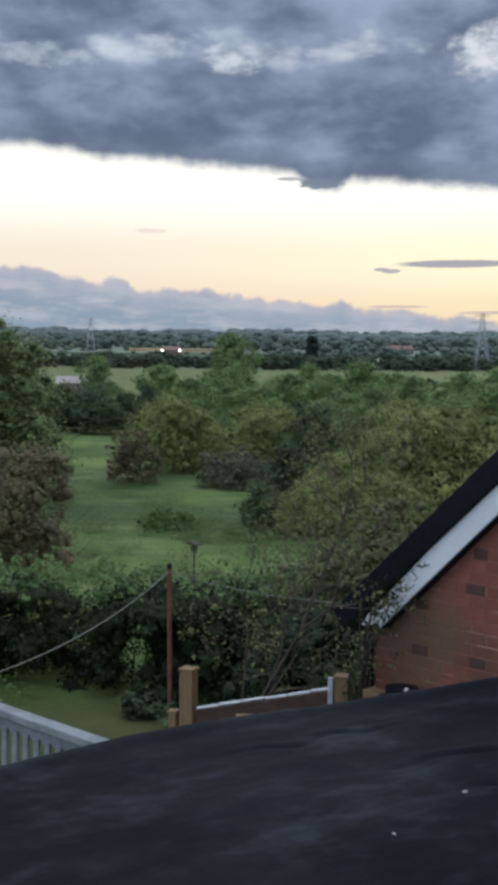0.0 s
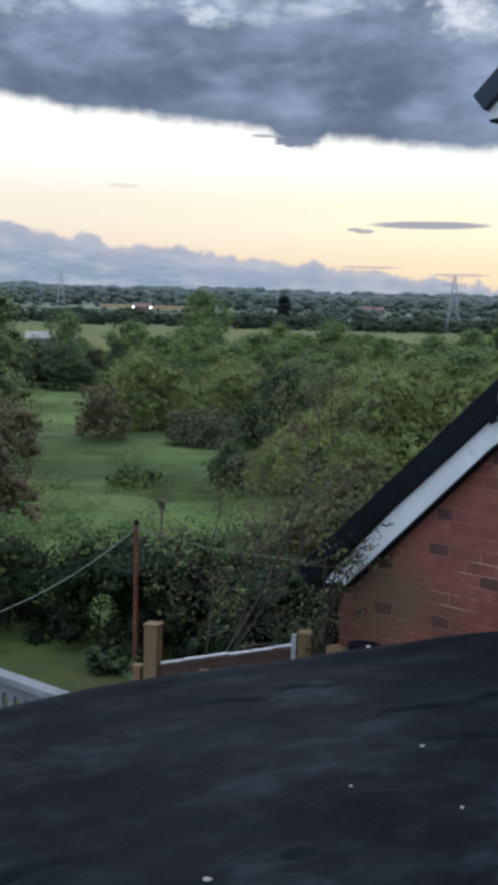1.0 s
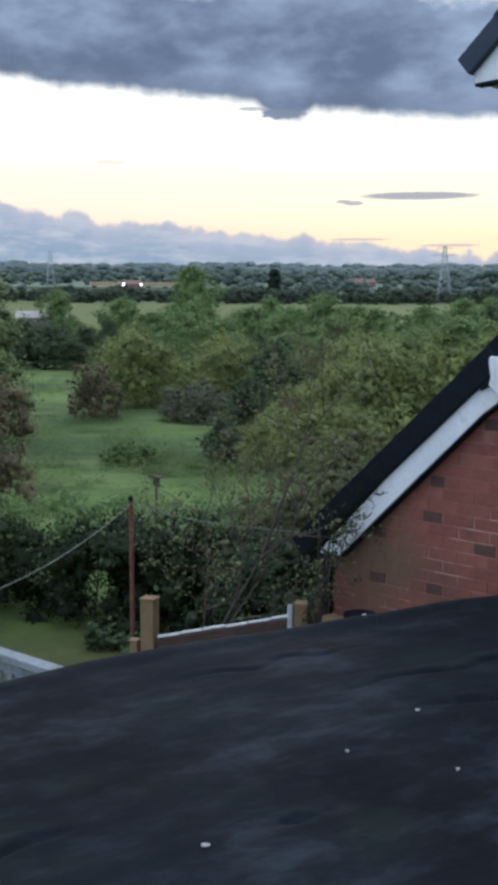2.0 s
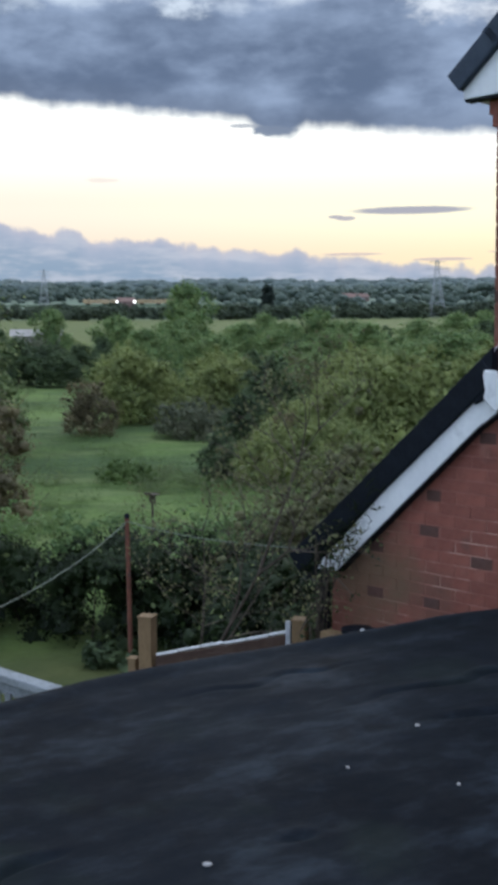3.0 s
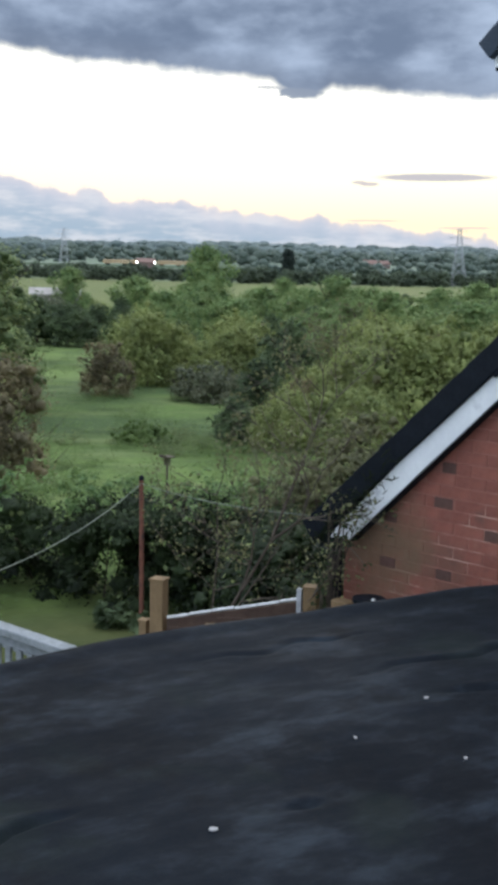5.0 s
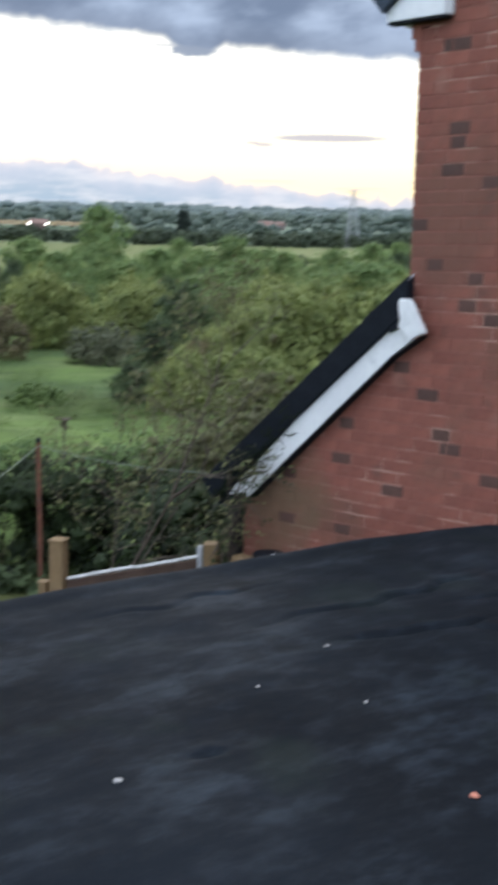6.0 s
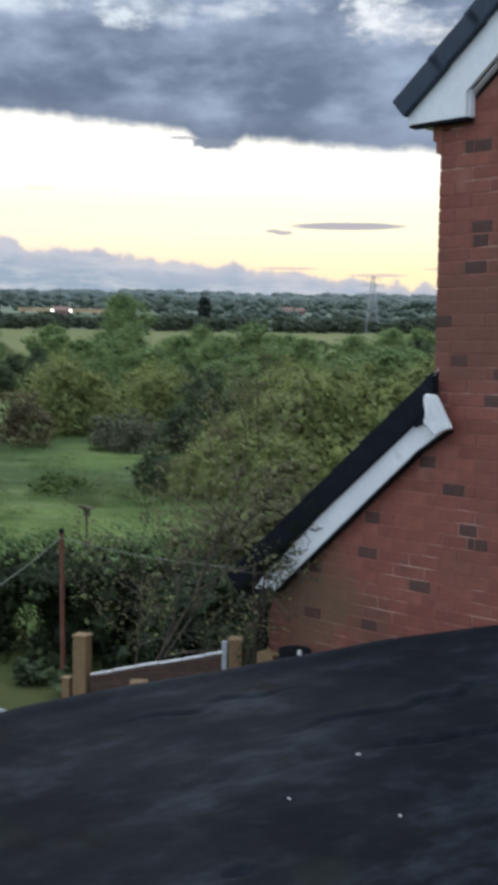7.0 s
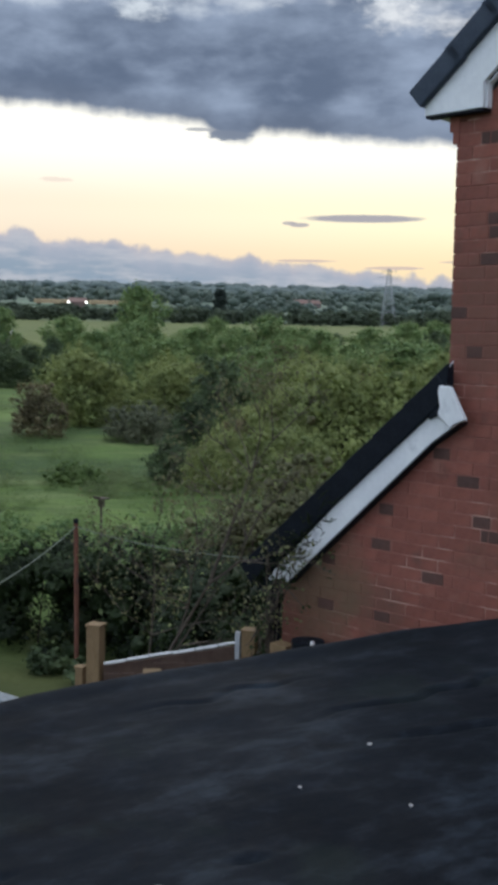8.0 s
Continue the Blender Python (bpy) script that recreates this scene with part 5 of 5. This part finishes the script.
def small_house(bearing, distance, wide, deep, eaves, ridge, wall, roof, label, turn=0.0, lamps=False, windows=3):
    thing = base("farm_building" if lamps else "distant_house", Matrix.Translation(place(bearing, distance)) @ pose(0, 0, 0, 0, 0, bearing + turn), label, "building")
    bm = boxed((-wide / 2, -deep / 2, -1), (wide / 2, deep / 2, eaves))
    part("wall", bm, wall, thing)
    bm = bmesh.new()
    o = 0.4
    v = [bm.verts.new(p) for p in ((-wide / 2 - o, -deep / 2 - o, eaves - 0.1), (wide / 2 + o, -deep / 2 - o, eaves - 0.1), (wide / 2 + o, deep / 2 + o, eaves - 0.1), (-wide / 2 - o, deep / 2 + o, eaves - 0.1),
                                   (-wide / 2 - o, 0, ridge), (wide / 2 + o, 0, ridge))]
    for q in ((0, 1, 5, 4), (2, 3, 4, 5), (0, 4, 3), (1, 2, 5), (3, 2, 1, 0)):
        bm.faces.new([v[k] for k in q])
    part("roof", bm, roof, thing)
    for k in range(windows):
        x = wide * (k - 1) * 0.3
        window = part("window", boxed((x - 0.6, -deep / 2 - 0.06, eaves * 0.45), (x + 0.6, -deep / 2 - 0.01, eaves * 0.45 + 1.2)), WHITE, thing)
        part("pane", boxed((x - 0.5, -deep / 2 - 0.09, eaves * 0.45 + 0.1), (x + 0.5, -deep / 2 - 0.062, eaves * 0.45 + 1.1)), PANE, window)
    if lamps:
        for sx in (-1, 1):
            lamp = part("floodlight", boxed((sx * wide * 0.5 - 0.9, -deep / 2 - 0.9, eaves - 1.0), (sx * wide * 0.5 + 0.9, -deep / 2 - 0.3, eaves + 0.4), 0.2), BLACK, thing, "switched-on white floodlight")
            part("lens", boxed((sx * wide * 0.5 - 0.6, -deep / 2 - 1.0, eaves - 0.9), (sx * wide * 0.5 + 0.6, -deep / 2 - 0.91, eaves + 0.3), 0.02), FLOOD, lamp)


small_house(52.85, 850, 13, 9, 5.0, 8.0, RENDER_WALL, TILE_RED, "reddish farm building with two bright floodlights", 0, True, 0)
small_house(41.6, 980, 12, 8, 4.5, 8, RENDER_WALL, TILE_RED, "distant red-roofed house among trees")
small_house(40.9, 1010, 9, 7, 4, 7, RENDER_WALL, TILE_RED, "distant red-roofed house among trees", 30)
small_house(57.3, 125, 4.9, 3.6, 1.7, 2.35, SHED, SHED, "low pale sheet-roofed shed behind scrub", 0, False, 0)


# ---------------------------------------------------------------- grass
spots = []
for k in range(1100):
    b, r = rng_far.uniform(36, 70), 13 + 62 * rng_far.random() ** 1.5
    p = place(b, r)
    if noise.noise(Vector((p.x * 0.22, p.y * 0.22, 9))) + rng_far.uniform(-0.3, 0.3) > 0:
        w = rng_far.uniform(0.7, 1.9)
        spots.append((p.x, p.y, p.z - 0.04, w, w * rng_far.uniform(0.08, 0.17)))
far_trees("meadow_grass", "long tufted green meadow grass", spots, GRASS, 71, 110, 0.060, 3.0, 0.5)
spots = []
for k in range(900):
    b, r = rng_far.uniform(36, 68), 16 + 50 * rng_far.random() ** 1.4
    p = place(b, r)
    if noise.noise(Vector((p.x * 0.13, p.y * 0.13, 2))) + rng_far.uniform(-0.25, 0.25) > 0.12:
        w = rng_far.uniform(0.5, 1.3)
        spots.append((p.x, p.y, p.z - 0.03, w, w * rng_far.uniform(0.14, 0.28)))
far_trees("rough_sedge", "darker rough sedge in patches on the meadow", spots, SEDGE, 72, 230, 0.045, 3.0, 0.5)

# ---------------------------------------------------------------- the gable's bricks
DARK_AT = ((-2.546, 2.885, 0.16), (-3.157, 2.454, 0.15), (-2.773, 2.298, 0.17), (-3.570, 2.292, 0.13), (-3.129, 1.990, 0.14), (-3.583, 2.002, 0.15), (-3.124, 2.690, 0.11), (-2.440, 2.683, 0.12),
           (-2.374, 2.599, 0.14), (-2.500, 2.670, 0.08), (-2.630, 3.893, 0.14), (-2.520, 3.666, 0.13), (-2.440, 4.198, 0.15), (-2.403, 4.282, 0.12), (-2.413, 4.360, 0.15), (-2.446, 4.800, 0.18),
           (-2.378, 5.023, 0.10), (-2.308, 3.447, 0.12), (-2.259, 3.590, 0.10), (-2.732, 3.066, 0.12), (-2.20, 4.05, 0.15), (-2.12, 3.30, 0.15), (-2.1, 2.45, 0.15), (-1.95, 4.6, 0.15))
brick_kinds = {}


def lay_brick(x, z, long, dark, proud=0.0):
    key = (round(long, 3), dark)
    if key not in brick_kinds:
        bm = bmesh.new()
        box(bm, (0.0035, -0.0035, 0.0045), (long - 0.0035, 0.02, COURSE - 0.0045), 0.002)
        me = bpy.data.meshes.new("brick")
        bm.to_mesh(me)
        bm.free()
        me.materials.append(BRICK_DARK if dark else BRICK)
        brick_kinds[key] = me
    ob = new("brick", brick_kinds[key])
    ob.parent = gable_wall
    ob.matrix_basis = pose(x, 0.006 - proud + rng_brick.uniform(-0.0012, 0.0012), z + rng_brick.uniform(-0.0012, 0.0012))


rng_brick = random.Random(3)
EAST = 2 * RIDGE_X - CORNER
rest = bmesh.new()
laid = 0
for row in range(0, 68):
    z = row * COURSE
    left = CORNER if z > verge_low(CORNER) else LEAN
    start = left - (HEAD if row % 2 else 0)
    x = start
    while x < EAST:
        a, b = max(x, left), min(x + STRETCH, EAST)
        mid = (a + b) / 2
        if b - a > 0.03 and (z + 0.02 < verge_low(mid) + 0.03 or a >= CORNER - 0.001) and not (z > 4.86 and a < CORNER):
            near = -4.1 < mid < -1.75 and 1.62 < z < 4.95
            if near and laid < 330:
                cuts = [(a, b, False)]
                for dx, dz, wide in DARK_AT:
                    p, q = max(a, dx - wide / 2), min(b, dx + wide / 2)
                    if abs(z + 0.037 - dz) <= 0.0375 and q - p > 0.035:
                        cuts = [(u, v, dark) for u, v, dark in ((a, p, False), (p, q, True), (q, b, False)) if v - u > 0.02]
                        break
                for u, v, dark in cuts:
                    lay_brick(u, z, v - u, dark)
                    laid += 1
            else:
                box(rest, (a + 0.0035, FACE + 0.0025, z + 0.0045), (b - 0.0035, FACE + 0.02, z + COURSE - 0.005))
        x += STRETCH
tagged(house_part("brick_courses", rest, BRICK_MESH), kind="stuff")
# corbelled courses under the eave
house_part("corbel", boxed((-2.745, FACE - 0.003, 4.895), (CORNER + 0.02, FACE + 0.22, 4.975)), BRICK_MESH)
house_part("corbel", boxed((-2.722, FACE - 0.003, 4.825), (CORNER + 0.02, FACE + 0.22, 4.893)), BRICK_MESH)
